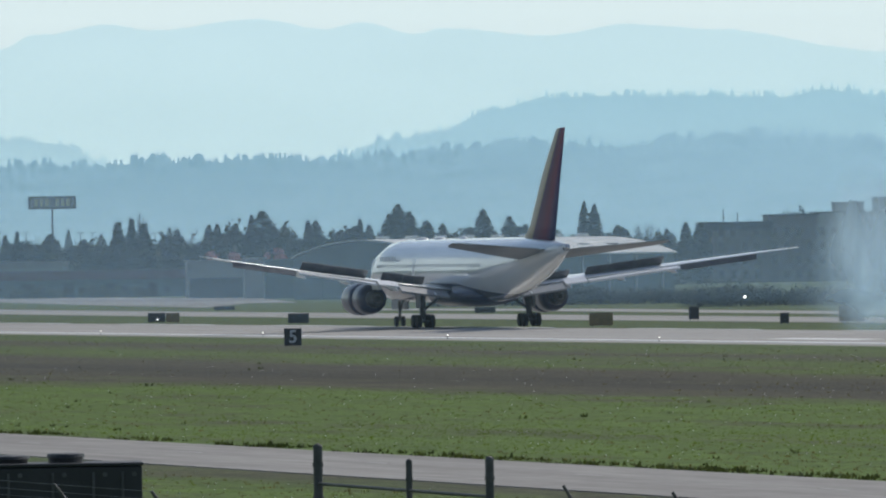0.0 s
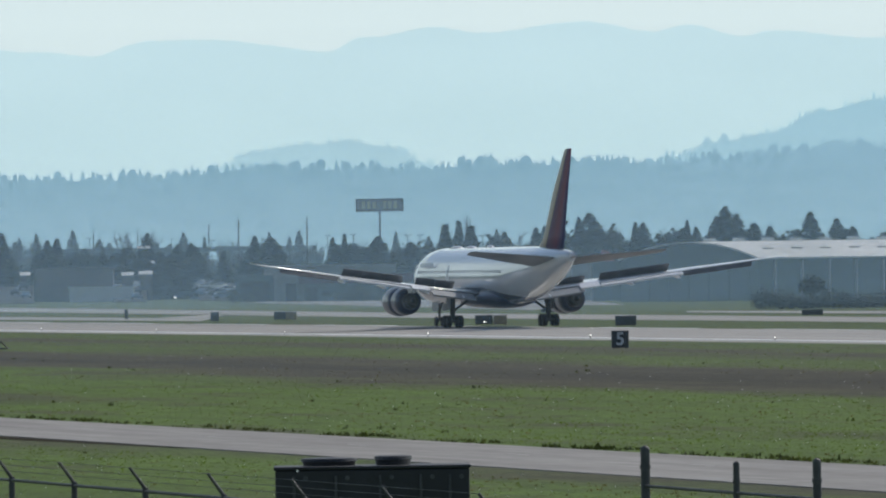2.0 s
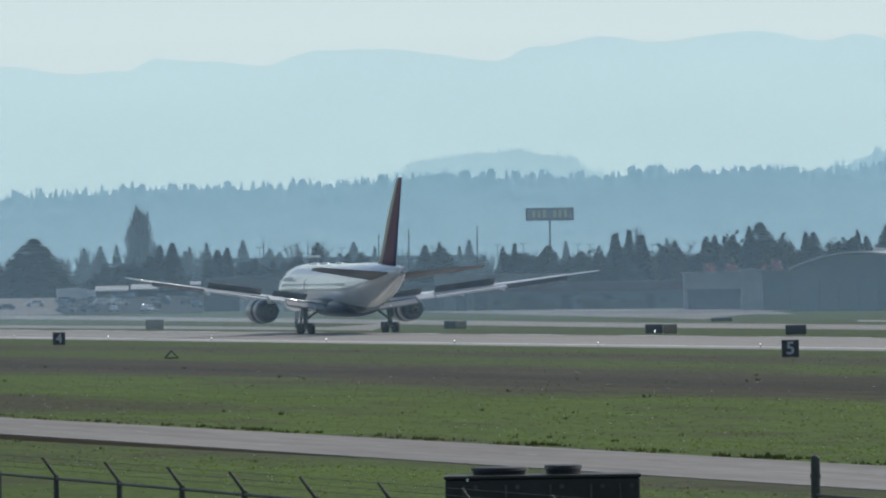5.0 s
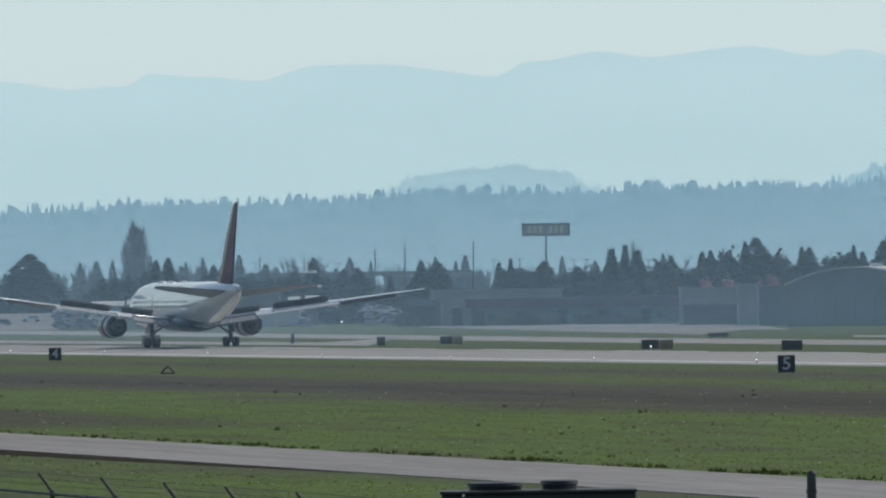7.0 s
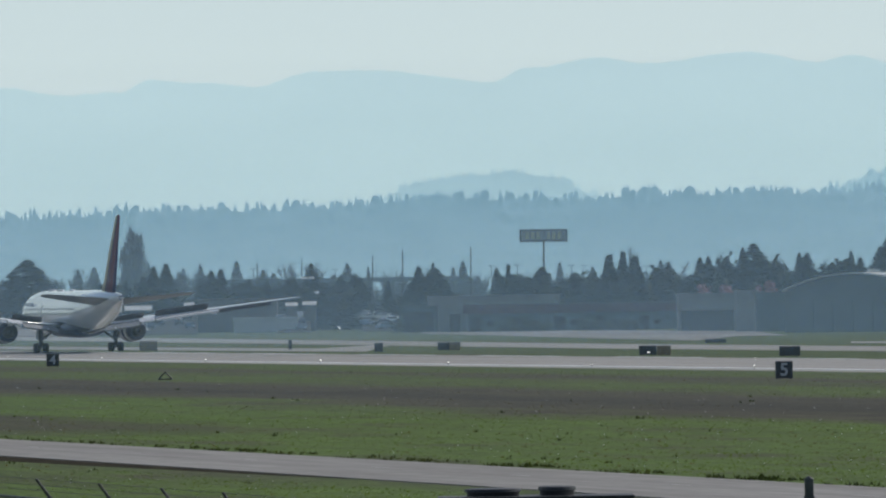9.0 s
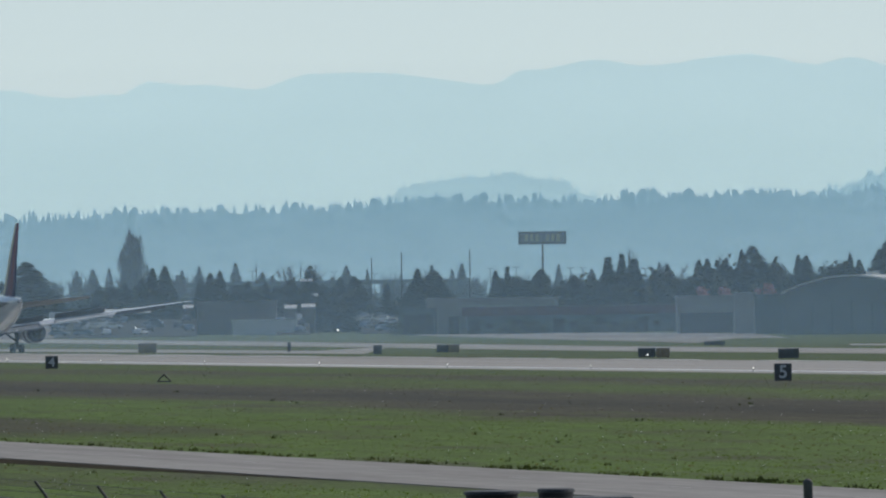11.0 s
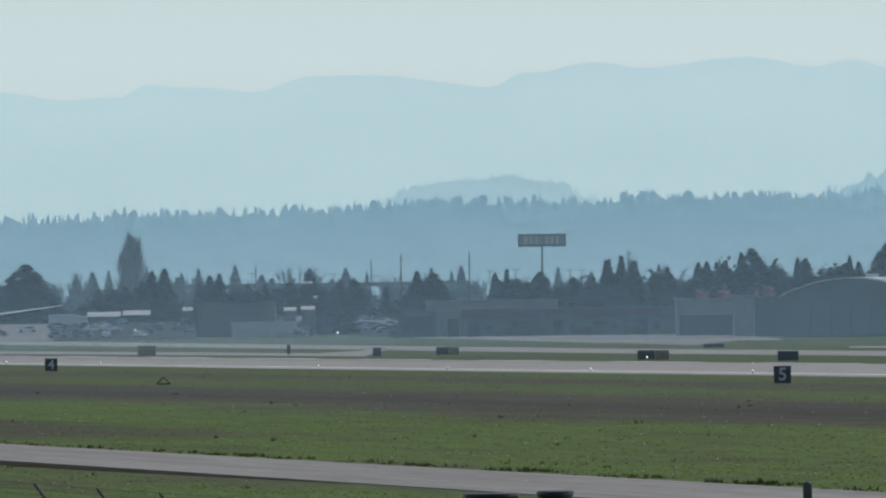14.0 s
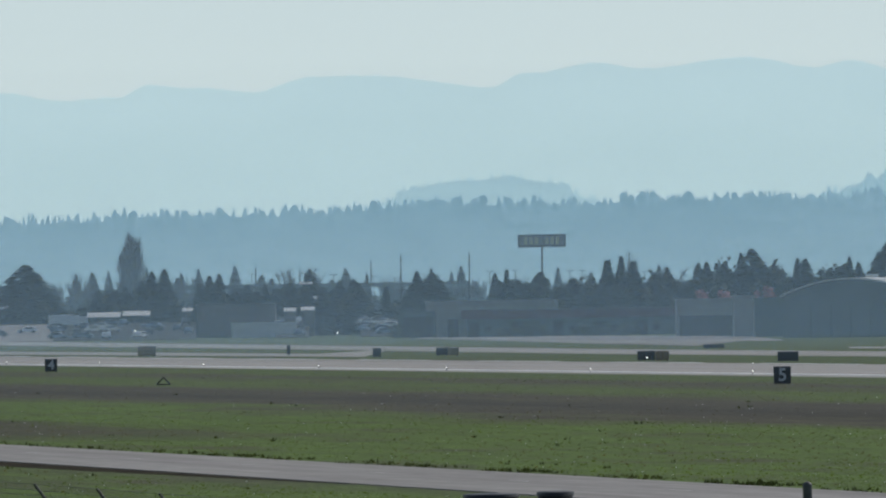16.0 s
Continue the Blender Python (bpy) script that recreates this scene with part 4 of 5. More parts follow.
def build_trees():
    rnd = random.Random(11)
    con = [tree("conifer_tree", 16, 8, M["needles"], s, "dark green fir behind the hangars") for s in (1, 2, 3)]
    thin = tree("conifer_tree", 16, 5, M["needles"], 4, "slender dark conifer behind the hangars")
    cyp = tree("cypress_tree", 16, 5, M["needles"], 5, "pointed dark cypress behind the low building")
    leafy = [tree("broadleaf_tree", 12, 10, M["leaves"], s, "dull green broadleaf tree behind the airfield buildings") for s in (6, 7)]
    bare = [tree("bare_tree", 14, 12, M["twigs"], s, "bare brown broadleaf tree in haze") for s in (8, 9)]
    pop = tree("poplar_tree", 26, 8, M["twigs"], 10, "tall bare poplar standing above the other trees", 2.6)
    pink = tree("broadleaf_tree", 6, 6, M["blossom"], 12, "small pink blossoming tree behind the roof", 0.8)
    bush = [tree("shrub", 4, 6, M["leaves"], s, "dense dull green shrub beside the taxiway", 1.3) for s in (14, 15)]
    protos = bush + con + [thin, cyp] + leafy + bare + [pop, pink]
    row, far = "trees behind the airfield buildings", "far trees in haze"
    for u, v, w in ((45, 470, 90), (1330, 441, 62), (1571, 429, 52), (1555, 446, 42), (1591, 442, 44), (1621, 458, 50), (1721, 438, 44), (1768, 450, 42), (1796, 464, 40), (765, 484, 60), (547, 476, 34), (1425, 458, 40), (1901, 424, 26), (1919, 428, 30)):
        set_tree(rnd.choice(con), u, v, rnd.uniform(2560, 2640), w * 2.2, 16, 8, row)
    for u, v, w in ((737, 481, 26), (682, 507, 18), (625, 494, 30), (600, 496, 26), (290, 477, 30), (268, 481, 26), (370, 489, 26), (387, 486, 26), (875, 484, 20), (1235, 466, 26), (1250, 464, 24), (1311, 448, 22), (1503, 454, 18), (2081, 461, 26), (1411, 457, 20), (1652, 466, 20)):
        set_tree(thin, u, v, rnd.uniform(2560, 2640), w * 2.1, 16, 5, row)
    for u, v, w in ((1074, 462, 30), (1099, 456, 22), (1120, 465, 32), (896, 479, 16), (2106, 462, 34)):
        set_tree(cyp, u, v, 2555, w * 1.35, 16, 5, row)
    for u, v, w in ((1275, 458, 60), (1180, 486, 60), (1370, 462, 60), (1460, 470, 70)):
        set_tree(rnd.choice(leafy), u, v, 2620, w, 12, 10, row)
    for u, v, w in ((530, 462, 110), (1115, 438, 36), (690, 478, 60), (1180, 466, 90), (140, 478, 70), (330, 480, 90), (1010, 484, 80), (760, 474, 60), (2010, 452, 60)):
        set_tree(rnd.choice(bare), u, v, 2900, w, 14, 12, far)
    set_tree(pop, 230, 405, 2850, 84, 26, 8, far)
    for u, v, w in ((1237, 514, 36), (1283, 515, 38), (1361, 508, 34), (1340, 516, 20)):
        set_tree(pink, u, v, 2500, w, 6, 6, "pink blossoming trees")
    for i in range(220):
        u = -120 + i * 12 + rnd.uniform(-9, 9)
        if 2110 < u or 88 < u < 165 or 302 < u < 345 or 640 < u < 705 or 792 < u < 864:
            continue
        low = 497 if 840 < u < 1140 else 486 if 1140 < u < 1480 else 478 if u > 1480 else 517
        v = low + rnd.choice((rnd.uniform(-16, 14), rnd.uniform(0, 30)))
        if rnd.random() < 0.62:
            set_tree(rnd.choice(con + [thin]), u, v, rnd.uniform(2520, 2680), rnd.uniform(70, 110), 16, 7.5, row)
        else:
            set_tree(rnd.choice(leafy), u, v + 6, rnd.uniform(2520, 2680), rnd.uniform(60, 95), 12, 10, row)
    for i in range(120):  # far low wood that closes the gaps
        u = -100 + i * 19 + rnd.uniform(-9, 9)
        set_tree(rnd.choice(leafy + con), u, rnd.uniform(500, 520) - 0.012 * max(0, u - 1100), rnd.uniform(2850, 2950), rnd.uniform(50, 80), 14, 9, far)
    for i in range(80):
        u = -100 + i * 33 + rnd.uniform(-16, 16)
        set_tree(rnd.choice(bare + bare + con), u, rnd.uniform(482, 506), rnd.uniform(3000, 3350), rnd.uniform(36, 80), 14, 11, far)
    for u in range(2100, 2480, 26):
        set_tree(rnd.choice(bush), u, rnd.uniform(566, 584), 1440, rnd.uniform(60, 84), 4, 6, "hedge trees before the long hangar")
    for u in range(1640, 2100, 24):
        set_tree(rnd.choice(bush), u, rnd.uniform(572, 586), 1560, rnd.uniform(54, 78), 4, 6, "hedge trees before the long hangar")
    for i in range(34):
        u = rnd.choice((rnd.uniform(290, 640), rnd.uniform(150, 300), rnd.uniform(560, 640)))
        set_tree(rnd.choice(con + leafy), u, rnd.uniform(512, 548), rnd.uniform(2570, 2600), rnd.uniform(40, 70), 14, 9, row)
    for i in range(150):  # the dense low part of the wood
        u = rnd.choice((rnd.uniform(165, 300), rnd.uniform(345, 640), rnd.uniform(705, 790), rnd.uniform(864, 1480), rnd.uniform(864, 1480), rnd.uniform(1480, 2110)))
        set_tree(rnd.choice(leafy + con), u, rnd.uniform(500, 530) + (10 if u < 840 else 0 if u < 1480 else -22), rnd.uniform(2570, 2610), rnd.uniform(60, 90), 14, 9, row)
    for u in list(range(886, 960, 14)) + list(range(1030, 1130, 15)) + [700, 730, 1462, 1490]:
        set_tree(rnd.choice(bush), u + rnd.uniform(-6, 6), rnd.uniform(570, 584), 2200, rnd.uniform(24, 38), 4, 6, "shrubs before the long low building")
    set_tree(leafy[0], 1726, 550, 1590, 66, 12, 10, "hedge trees before the long hangar")
    for u, v in ((2266, 436), (2290, 434), (2246, 446), (2276, 440)):
        set_tree(rnd.choice(leafy), u, v, 2700, 40, 12, 10, row)
    for o in protos:
        for c in (*o.children_recursive, o):
            bpy.data.objects.remove(c)


# ---- airfield buildings ----


def frame_at(u, r):
    """A building's frame: its front faces the tripod, its left front corner stands on bearing u."""
    p = spot(u, r)
    return pose(p.x, p.y, FAR, 0, 0, -AXIS)


def block(name, u0, u1, v, r, depth, mat, label, category="building", roof_mat=None, over=0.3):
    """A plain flat-roofed block with an overhanging roof slab."""
    w, h = (u1 - u0) / STEP * r, height((u0 + u1) / 2, v, r) - FAR
    b = thing(name, frame_at(u0, r), label, category)
    part("wall", boxed(0, w, 0, depth, 0, h - 0.3), mat, b)
    part("roof", boxed(-over, w + over, -over, depth + over, h - 0.3, h, 0.05), roof_mat or mat, b)
    return b, w, h


def build_buildings():
    b, w, h = block("low_terminal", 825, 1196, 546, 2230, 22, M["siding"], "long low grey building with a dull red fascia", "building", M["siding"], 1.0)
    part("fascia", boxed(-1.2, w + 1.0, -1.3, -1.02, h - 1.9, h - 0.1, 0.03), M["fascia"], b, "dull red fascia band")
    n = 15
    for k in range(n):
        x = (k + 0.5) * w / n
        kind = k % 3
        if kind == 0:
            part("loading_door", boxed(x - 1.1, x + 1.1, -0.08, 0.05, 0, 2.9, 0.02), M["opening"], b, "dark roller door")
        elif kind == 1:
            part("window", boxed(x - 0.7, x + 0.7, -0.06, 0.05, 1.1, 2.1, 0.02), M["glass"], b)
        part("pilaster", boxed(k * w / n - 0.15, k * w / n + 0.15, -0.12, -0.002, 0, h - 1.9, 0.02), M["siding"], b)
    b, w, h = block("office_block", 752, 986, 532, 2290, 14, M["concrete"], "pale low office block behind the long building")
    b, w, h = block("garage", 702, 770, 551, 2260, 12, M["siding"], "dark low garage with a wide door", "garage")
    part("door", boxed(0.8, w - 0.8, -0.08, 0.04, 0, h - 1.2, 0.02), M["opening"], b, "dark wide garage door")
    b, w, h = block("gatehouse", 770, 828, 552, 2240, 10, M["concrete"], "pale gatehouse with a dark doorway", "building")
    part("door", boxed(2.4, 4.5, -0.08, 0.04, 0, 3.6, 0.02), M["opening"], b, "dark tall doorway")
    # workshop with a pale shed roof; a dark slab paints its open front's shade
    b, w, h = block("workshop", 1196, 1298, 528, 2090, 16, M["concrete"], "workshop with a dark slab painted as the shade of a wide open front", "workshop")
    part("door_opening", boxed(0.5, w - 0.4, -0.1, 0.05, 0, h - 3.3, 0.02), M["opening"], b, "dark slab painted as the shade of a wide open front")
    b, w, h = block("stair_tower", 1298, 1334, 523, 2030, 9, M["concrete"], "pale square concrete tower beside the hangar", "tower")
    # arched hangar
    turn, gw, gl = 36.0, 39.5, 55.0
    p = spot(1628, 1900)
    g = thing("arched_hangar", pose(p.x, p.y, FAR, 0, 0, -AXIS + turn), "large arched hangar with a pale curved roof", "hangar")
    eave, rise = height(1628, 522, 1900) - FAR, 2.9

    def arch(y, lift=0.0, n=20):
        return [(y, -0.001 + gw * i / n, eave + lift + rise * (1 - (2 * i / n - 1) ** 2)) for i in range(n + 1)]
    part("gable_wall", loft([[(x, 0.3, 0)] + [(x, min(max(q[1], 0.3), gw - 0.3), q[2] - 0.1) for q in arch(0)] + [(x, gw - 0.3, 0)] for x in (0.4, 0.8)]), M["siding"], g, "grey-green gable wall")
    part("gable_wall", loft([[(x, 0.3, 0)] + [(x, min(max(q[1], 0.3), gw - 0.3), q[2] - 0.1) for q in arch(0)] + [(x, gw - 0.3, 0)] for x in (gl - 0.8, gl - 0.4)]), M["siding"], g, "grey-green gable wall")
    part("side_wall", boxed(0.8, gl - 0.8, 0.3, 0.7, 0, eave - 0.05), M["siding"], g, "grey-green long wall")
    part("side_wall", boxed(0.8, gl - 0.8, gw - 0.7, gw - 0.3, 0, eave - 0.05), M["siding"], g, "grey-green long wall")
    part("roof", loft([[q for q in arch(y, 0.25)] + [q for q in arch(y, 0.0)[::-1]] for y in (0.0, gl * 0.5, gl)]), M["roof_pale"], g, "pale curved metal roof")
    for k in range(9):
        part("buttress", boxed(3.5 + k * 6, 3.9 + k * 6, -0.15, 0.3, 0, eave - 0.2, 0.03), M["concrete"], g)
    for k in range(8):
        x = 4 + k * 6.4
        part("roof_vent", boxed(x, x + 2.0, gw * 0.5 - 0.6, gw * 0.5 + 0.6, eave + rise + 0.2, eave + rise + 0.85, 0.1), M["metal"], g, "grey ridge ventilator")
        part("skylight", boxed(x + 2, x + 4.2, 6.0, 6.6, eave + 1.45, eave + 1.95, 0.05), M["siding"], g, "grey skylight box")
    for k in range(6):
        part("hangar_door", boxed(0.25, 0.4, 3 + k * 5.6, 8.4 + k * 5.6, 0, 5.8, 0.03), M["siding"], g, "tall sliding hangar door leaf")
    block("lean_to", 1334, 1400, 526, 2000, 12, M["siding"], "grey lean-to beside the arched hangar", "shed")
    # large office buildings further off
    for u0, u1, v, mat, lab in ((2112, 2232, 460, "brick_far", "brown-grey office building with a flat dark roof"), (2228, 2316, 446, "brick_far", "taller brown-grey office building with dark windows"), (2312, 2440, 441, "concrete", "long pale office building with a penthouse"), (2424, 2640, 414, "brick_far", "tall brown-grey building beside the offices")):
        b, w, h = block("office_building", u0, u1, v, 2600, 18, M[mat], lab, "office", M["opening"])
        if u0 == 2112:
            part("roof_band", boxed(-0.5, w + 0.5, -0.6, -0.32, h - 2.0, h + 0.05, 0.04), M["opening"], b, "dark sloping roof edge")
        rows = int(h / 3.3)
        for j in range(rows):
            for k in range(int(w / 2.8)):
                if (k * 7 + j * 3) % 5 == 0:
                    continue
                part("window", boxed(0.8 + k * 2.8, 2.1 + k * 2.8, -0.06, 0.05, 1.0 + j * 3.3, 2.9 + j * 3.3, 0.02), M["glass"], b)
    b, w, h = block("penthouse", 2346, 2398, 424, 2606, 8, M["concrete"], "pale roof house of the office building", "roof house")
    # roofs among the parked cars
    for u0, u1, v, r, mat, lab in ((408, 522, 571, 2400, "roof_pale", "low pale blue-grey shed beside parked cars"), (346, 486, 538, 2470, "brick_far", "dark flat-roofed building before the firs"), (706, 760, 548, 2500, "siding", "grey shed beside the car park")):
        block("shed", u0, u1, v, r, 8, M[mat], lab, "shed")
    for u0, u1, v, r in ((502, 521, 545, 2460), (532, 554, 543, 2465), (322, 338, 545, 2540)):
        w, h = (u1 - u0) / STEP * r, height((u0 + u1) / 2, v, r) - FAR
        b = thing("hut", frame_at(u0, r), "small hut with a pale sloping roof", "hut")
        part("wall", boxed(0, w, 0.1, 3.2, 0, h - 0.9), M["brick_far"], b)
        part("roof", loft([[(x, -0.2, h - 0.85), (x, 3.4, h - 0.1), (x, 3.4, h), (x, -0.2, h - 0.72)] for x in (-0.2, w + 0.2)]), M["roof_pale"], b, "pale sloping roof")
    b = thing("roadside_sign", frame_at(541, 2560), "tall roadside sign with two pale boards", "sign")
    z1, z2 = height(541, 499, 2560) - FAR, height(555, 525, 2560) - FAR
    part("pole", rod(bmesh.new(), (0, 0.4, 0), (0, 0.4, z1), 0.22, 0.18, 10), M["steel"], b)
    for x0, x1, z in ((-1.6, 1.5, z1), (0.6, 2.9, z2)):
        part("board", loft([[(x, -0.25, z - 0.6), (x, 0.6, z - 0.1), (x, 0.6, z), (x, -0.25, z - 0.5)] for x in (x0, x1)]), M["roof_pale"], b, "pale slanted board")
    part("bracket", boxed(0.15, 0.75, 0.3, 0.5, z2 - 0.5, z2 - 0.35), M["steel"], b)
    b, w, h = block("bus_shelter", 172, 206, 569, 2490, 3, M["tan"], "tan box-like shelter beside the parked vehicles", "shelter")
    # dark slab painted as the shade inside the shelter
    part("opening", boxed(0.6, w - 0.6, -0.06, 0.03, 0, h - 0.7, 0.02), M["opening"], b)


def build_canopy():
    """Long pale canopy over the car park."""
    r = 2540
    w, h = 112 / STEP * r, height(206, 551, r) - FAR
    c = thing("car_park_canopy", frame_at(152, r), "long pale sloping canopy on thin posts", "canopy")
    for k, (x0, x1) in enumerate(((0, w * 0.53), (w * 0.56, w))):
        z = h - 0.25 * (1 - k)
        part("roof", loft([[(x, -0.5, z - 1.2), (x, 5.5, z - 0.15), (x, 5.5, z), (x, -0.5, z - 1.05)] for x in (x0, x1)]), M["roof_pale"], c, "pale sloping roof")
    for k in range(5):
        part("post", rod(bmesh.new(), (0.4 + k * (w - 0.8) / 4, 0.4, 0), (0.4 + k * (w - 0.8) / 4, 0.4, h - 1.35), 0.1), M["steel"], c)


LOTS = ((-60, 92, 0.25), (92, 345, 1.0), (636, 704, 1.0), (486, 545, 0.6))  # bearings of each raised car park, and how full it is


def lot_z(r):
    """The car parks climb a gentle bank."""
    return FAR + 0.1 + 3.4 * min(max((r - 2380) / 130, 0), 1)


def build_car_parks():
    for u0, u1, n in LOTS:
        rings = []
        for r in (2376, 2380, 2445, 2510, 2530):
            a, b, z = spot(u0, r), spot(u1, r), lot_z(r)
            rings.append([(a.x, a.y, FAR - 0.2), (b.x, b.y, FAR - 0.2), (b.x, b.y, z), (a.x, a.y, z)])
        tagged(part("pavement", loft(rings), M["apron" if n < 0.5 else "lot"]), "asphalt car park on a gentle bank", "car park", kind="structure")


def build_vehicles():
    """Parked vehicles beyond the taxiway."""
    rnd = random.Random(5)

    def car(mat, label, l=4.4, h=1.45, name="car"):
        c = thing(name, pose(0, -3500, FAR), label, name)
        side = [(-l / 2, 0.35), (-l / 2, 0.8), (-l * 0.42, 0.9), (-l * 0.33, h - 0.08), (-l * 0.1, h), (l * 0.12, h - 0.03), (l * 0.25, 0.95), (l * 0.45, 0.82), (l / 2, 0.7), (l / 2, 0.35)]
        part("body", loft([[(x, y, z * (0.97 if abs(y) > 0.7 else 1)) for x, z in side] for y in (-0.88, -0.7, 0.7, 0.88)]), mat, c)
        part("windscreen", boxed(-l * 0.31, l * 0.14, -0.885, 0.885, 0.95, h - 0.14, 0.03), M["glass"], c)
        for x in (-l * 0.31, l * 0.31):
            for y in (-0.8, 0.8):
                part("wheel", rod(bmesh.new(), (x, y - 0.1, 0.32), (x, y + 0.1, 0.32), 0.32, 0.32, 12), M["rubber"], c)
        return c

    def lorry(label):
        c = thing("lorry", pose(0, -3500, FAR), label, "lorry")
        part("cargo_box", boxed(-3.4, 3.2, -1.2, 1.2, 0.9, 3.1, 0.08), M["vehicle_white"], c, "white cargo box")
        part("cab", boxed(3.3, 5.2, -1.1, 1.1, 0.5, 2.7, 0.2), M["vehicle_white"], c)
        part("windscreen", boxed(4.6, 5.22, -1.0, 1.0, 1.6, 2.4, 0.03), M["glass"], c)
        for x in (-2.8, -1.7, 4.1):
            for y in (-1.05, 1.05):
                part("wheel", rod(bmesh.new(), (x, y - 0.14, 0.48), (x, y + 0.14, 0.48), 0.48, 0.48, 12), M["rubber"], c)
        return c
    white, dark = car(M["vehicle_white"], "parked white car beyond the taxiway"), car(M["vehicle_dark"], "parked dark car beyond the taxiway")
    blue = car(M["vehicle_blue"], "parked blue-grey car beyond the taxiway")
    silver, truck = car(M["metal"], "parked silver car beyond the taxiway"), lorry("parked white box lorry")
    group = "parked vehicles beyond the taxiway"
    for u0, u1, n in LOTS:
        for row in range(5):
            r = 2392 + row * 24
            k = u0 + 8
            while k < u1 - 12:
                if rnd.random() < 0.72 * n:
                    p = spot(k, r)
                    tagged(copy_thing(rnd.choice((white, silver, blue, dark, dark)), pose(p.x, p.y, lot_z(r) + 0.03, 0, 0, rnd.choice((0, 180, 90, 75, 20)) + rnd.uniform(-8, 8) - AXIS)), group=group)
                k += rnd.uniform(26, 48)
    for u, r, a in ((112, 2470, 8),):
        p = spot(u, r)
        tagged(copy_thing(truck, pose(p.x, p.y, lot_z(r) + 0.03, 0, 0, a - AXIS)), group=group)
    for o in (white, dark, blue, silver, truck):
        for c in (*o.children_recursive, o):
            bpy.data.objects.remove(c)


def build_poles():
    """Billboard, masts and street lamps behind the buildings."""
    r = 2950
    z1, z0 = height(959, 415, r) - FAR, height(959, 437, r) - FAR
    w = 85 / STEP * r
    b = thing("billboard", frame_at(959, r), "weathered grey roadside billboard on a single pole", "billboard")
    part("pole", rod(bmesh.new(), (0, 0.5, 0), (0, 0.5, z0 + 0.5), 0.32, 0.26, 12), M["steel"], b)
    part("frame", boxed(-w / 2, w / 2, 0.1, 0.9, z0, z1, 0.06), M["board_rim"], b, "dark board frame")
    part("face", boxed(-w / 2 + 0.45, w / 2 - 0.45, 0.03, 0.099, z0 + 0.4, z1 - 0.4), M["board"], b, "faded grey face")
    for k in range(7):
        if k != 3:
            part("lettering_bar", boxed(-w / 2 + 1.7 + k * 1.4, -w / 2 + 2.6 + k * 1.4, -0.02, 0.028, z0 + 0.7, z1 - 0.7), M["letters"], b, "faded yellowish bar of lettering")
    part("catwalk", boxed(-w / 2, w / 2, -0.5, 0.02, z0 - 0.15, z0 - 0.03), M["steel"], b)
    for u, v, rr in ((708, 452, 2650), (829, 447, 2620), (1112, 446, 2700), (451, 476, 2720), (2147, 438, 2640), (2172, 444, 2640), (655, 462, 2750)):
        h = height(u, v, rr) - FAR
        m = thing("utility_pole", frame_at(u, rr), "tall thin utility pole", "pole", "utility poles behind the buildings")
        part("mast", rod(bmesh.new(), (0, 0, 0), (0.15, 0, h), 0.2, 0.12, 8), M["bark"], m)
        part("crossarm", boxed(-1.0, 1.2, -0.1, 0.1, h * 0.55, h * 0.55 + 0.18), M["bark"], m)
    for u, v in ((445, 486), (494, 488), (590, 487), (614, 486), (661, 490), (866, 481), (912, 479), (1008, 480), (1030, 480), (1140, 481), (760, 488), (550, 490)):
        rr = 2700
        h = height(u, v, rr) - FAR
        m = thing("street_lamp", frame_at(u, rr), "double-headed street lamp behind the buildings", "lamp post", "street lamps")
        part("post", rod(bmesh.new(), (0, 0, 0), (0, 0, h), 0.12, 0.08, 8), M["steel"], m)
        part("lamp_head", boxed(-0.9, -0.1, -0.15, 0.15, h, h + 0.16, 0.04), M["steel"], m)
        part("lamp_head", boxed(0.1, 0.9, -0.15, 0.15, h, h + 0.16, 0.04), M["steel"], m)
    z = height(560, 505, 2760)
    o = thing("overpass", frame_at(330, 2760), "long grey road overpass behind the trees", "overpass")
    L = 500 / STEP * 2760
    part("deck", boxed(0, L, 0, 8, z - FAR - 0.7, z - FAR, 0.05), M["siding"], o)
    part("guard_rail", boxed(0, L, -0.05, 0.1, z - FAR + 0.002, z - FAR + 0.4), M["steel"], o)
    for k in range(5):
        part("pier", boxed(5 + k * 15, 6.2 + k * 15, 2, 6, 0, z - FAR - 0.72), M["siding"], o)


# ---- signs and lights of the runway ----


def digit(text, parent, size, y, z):
    c = bpy.data.curves.new("numeral", "FONT")
    c.body, c.size, c.extrude, c.align_x, c.align_y = text, size, 0.01, "CENTER", "CENTER"
    c.materials.append(M["sign_white"])
    ob = new("numeral", c)
    ob.parent = parent
    ob.matrix_basis = pose(0, y, z, 90, 0, 0)
    ob["label"] = "white numeral " + text
    return ob


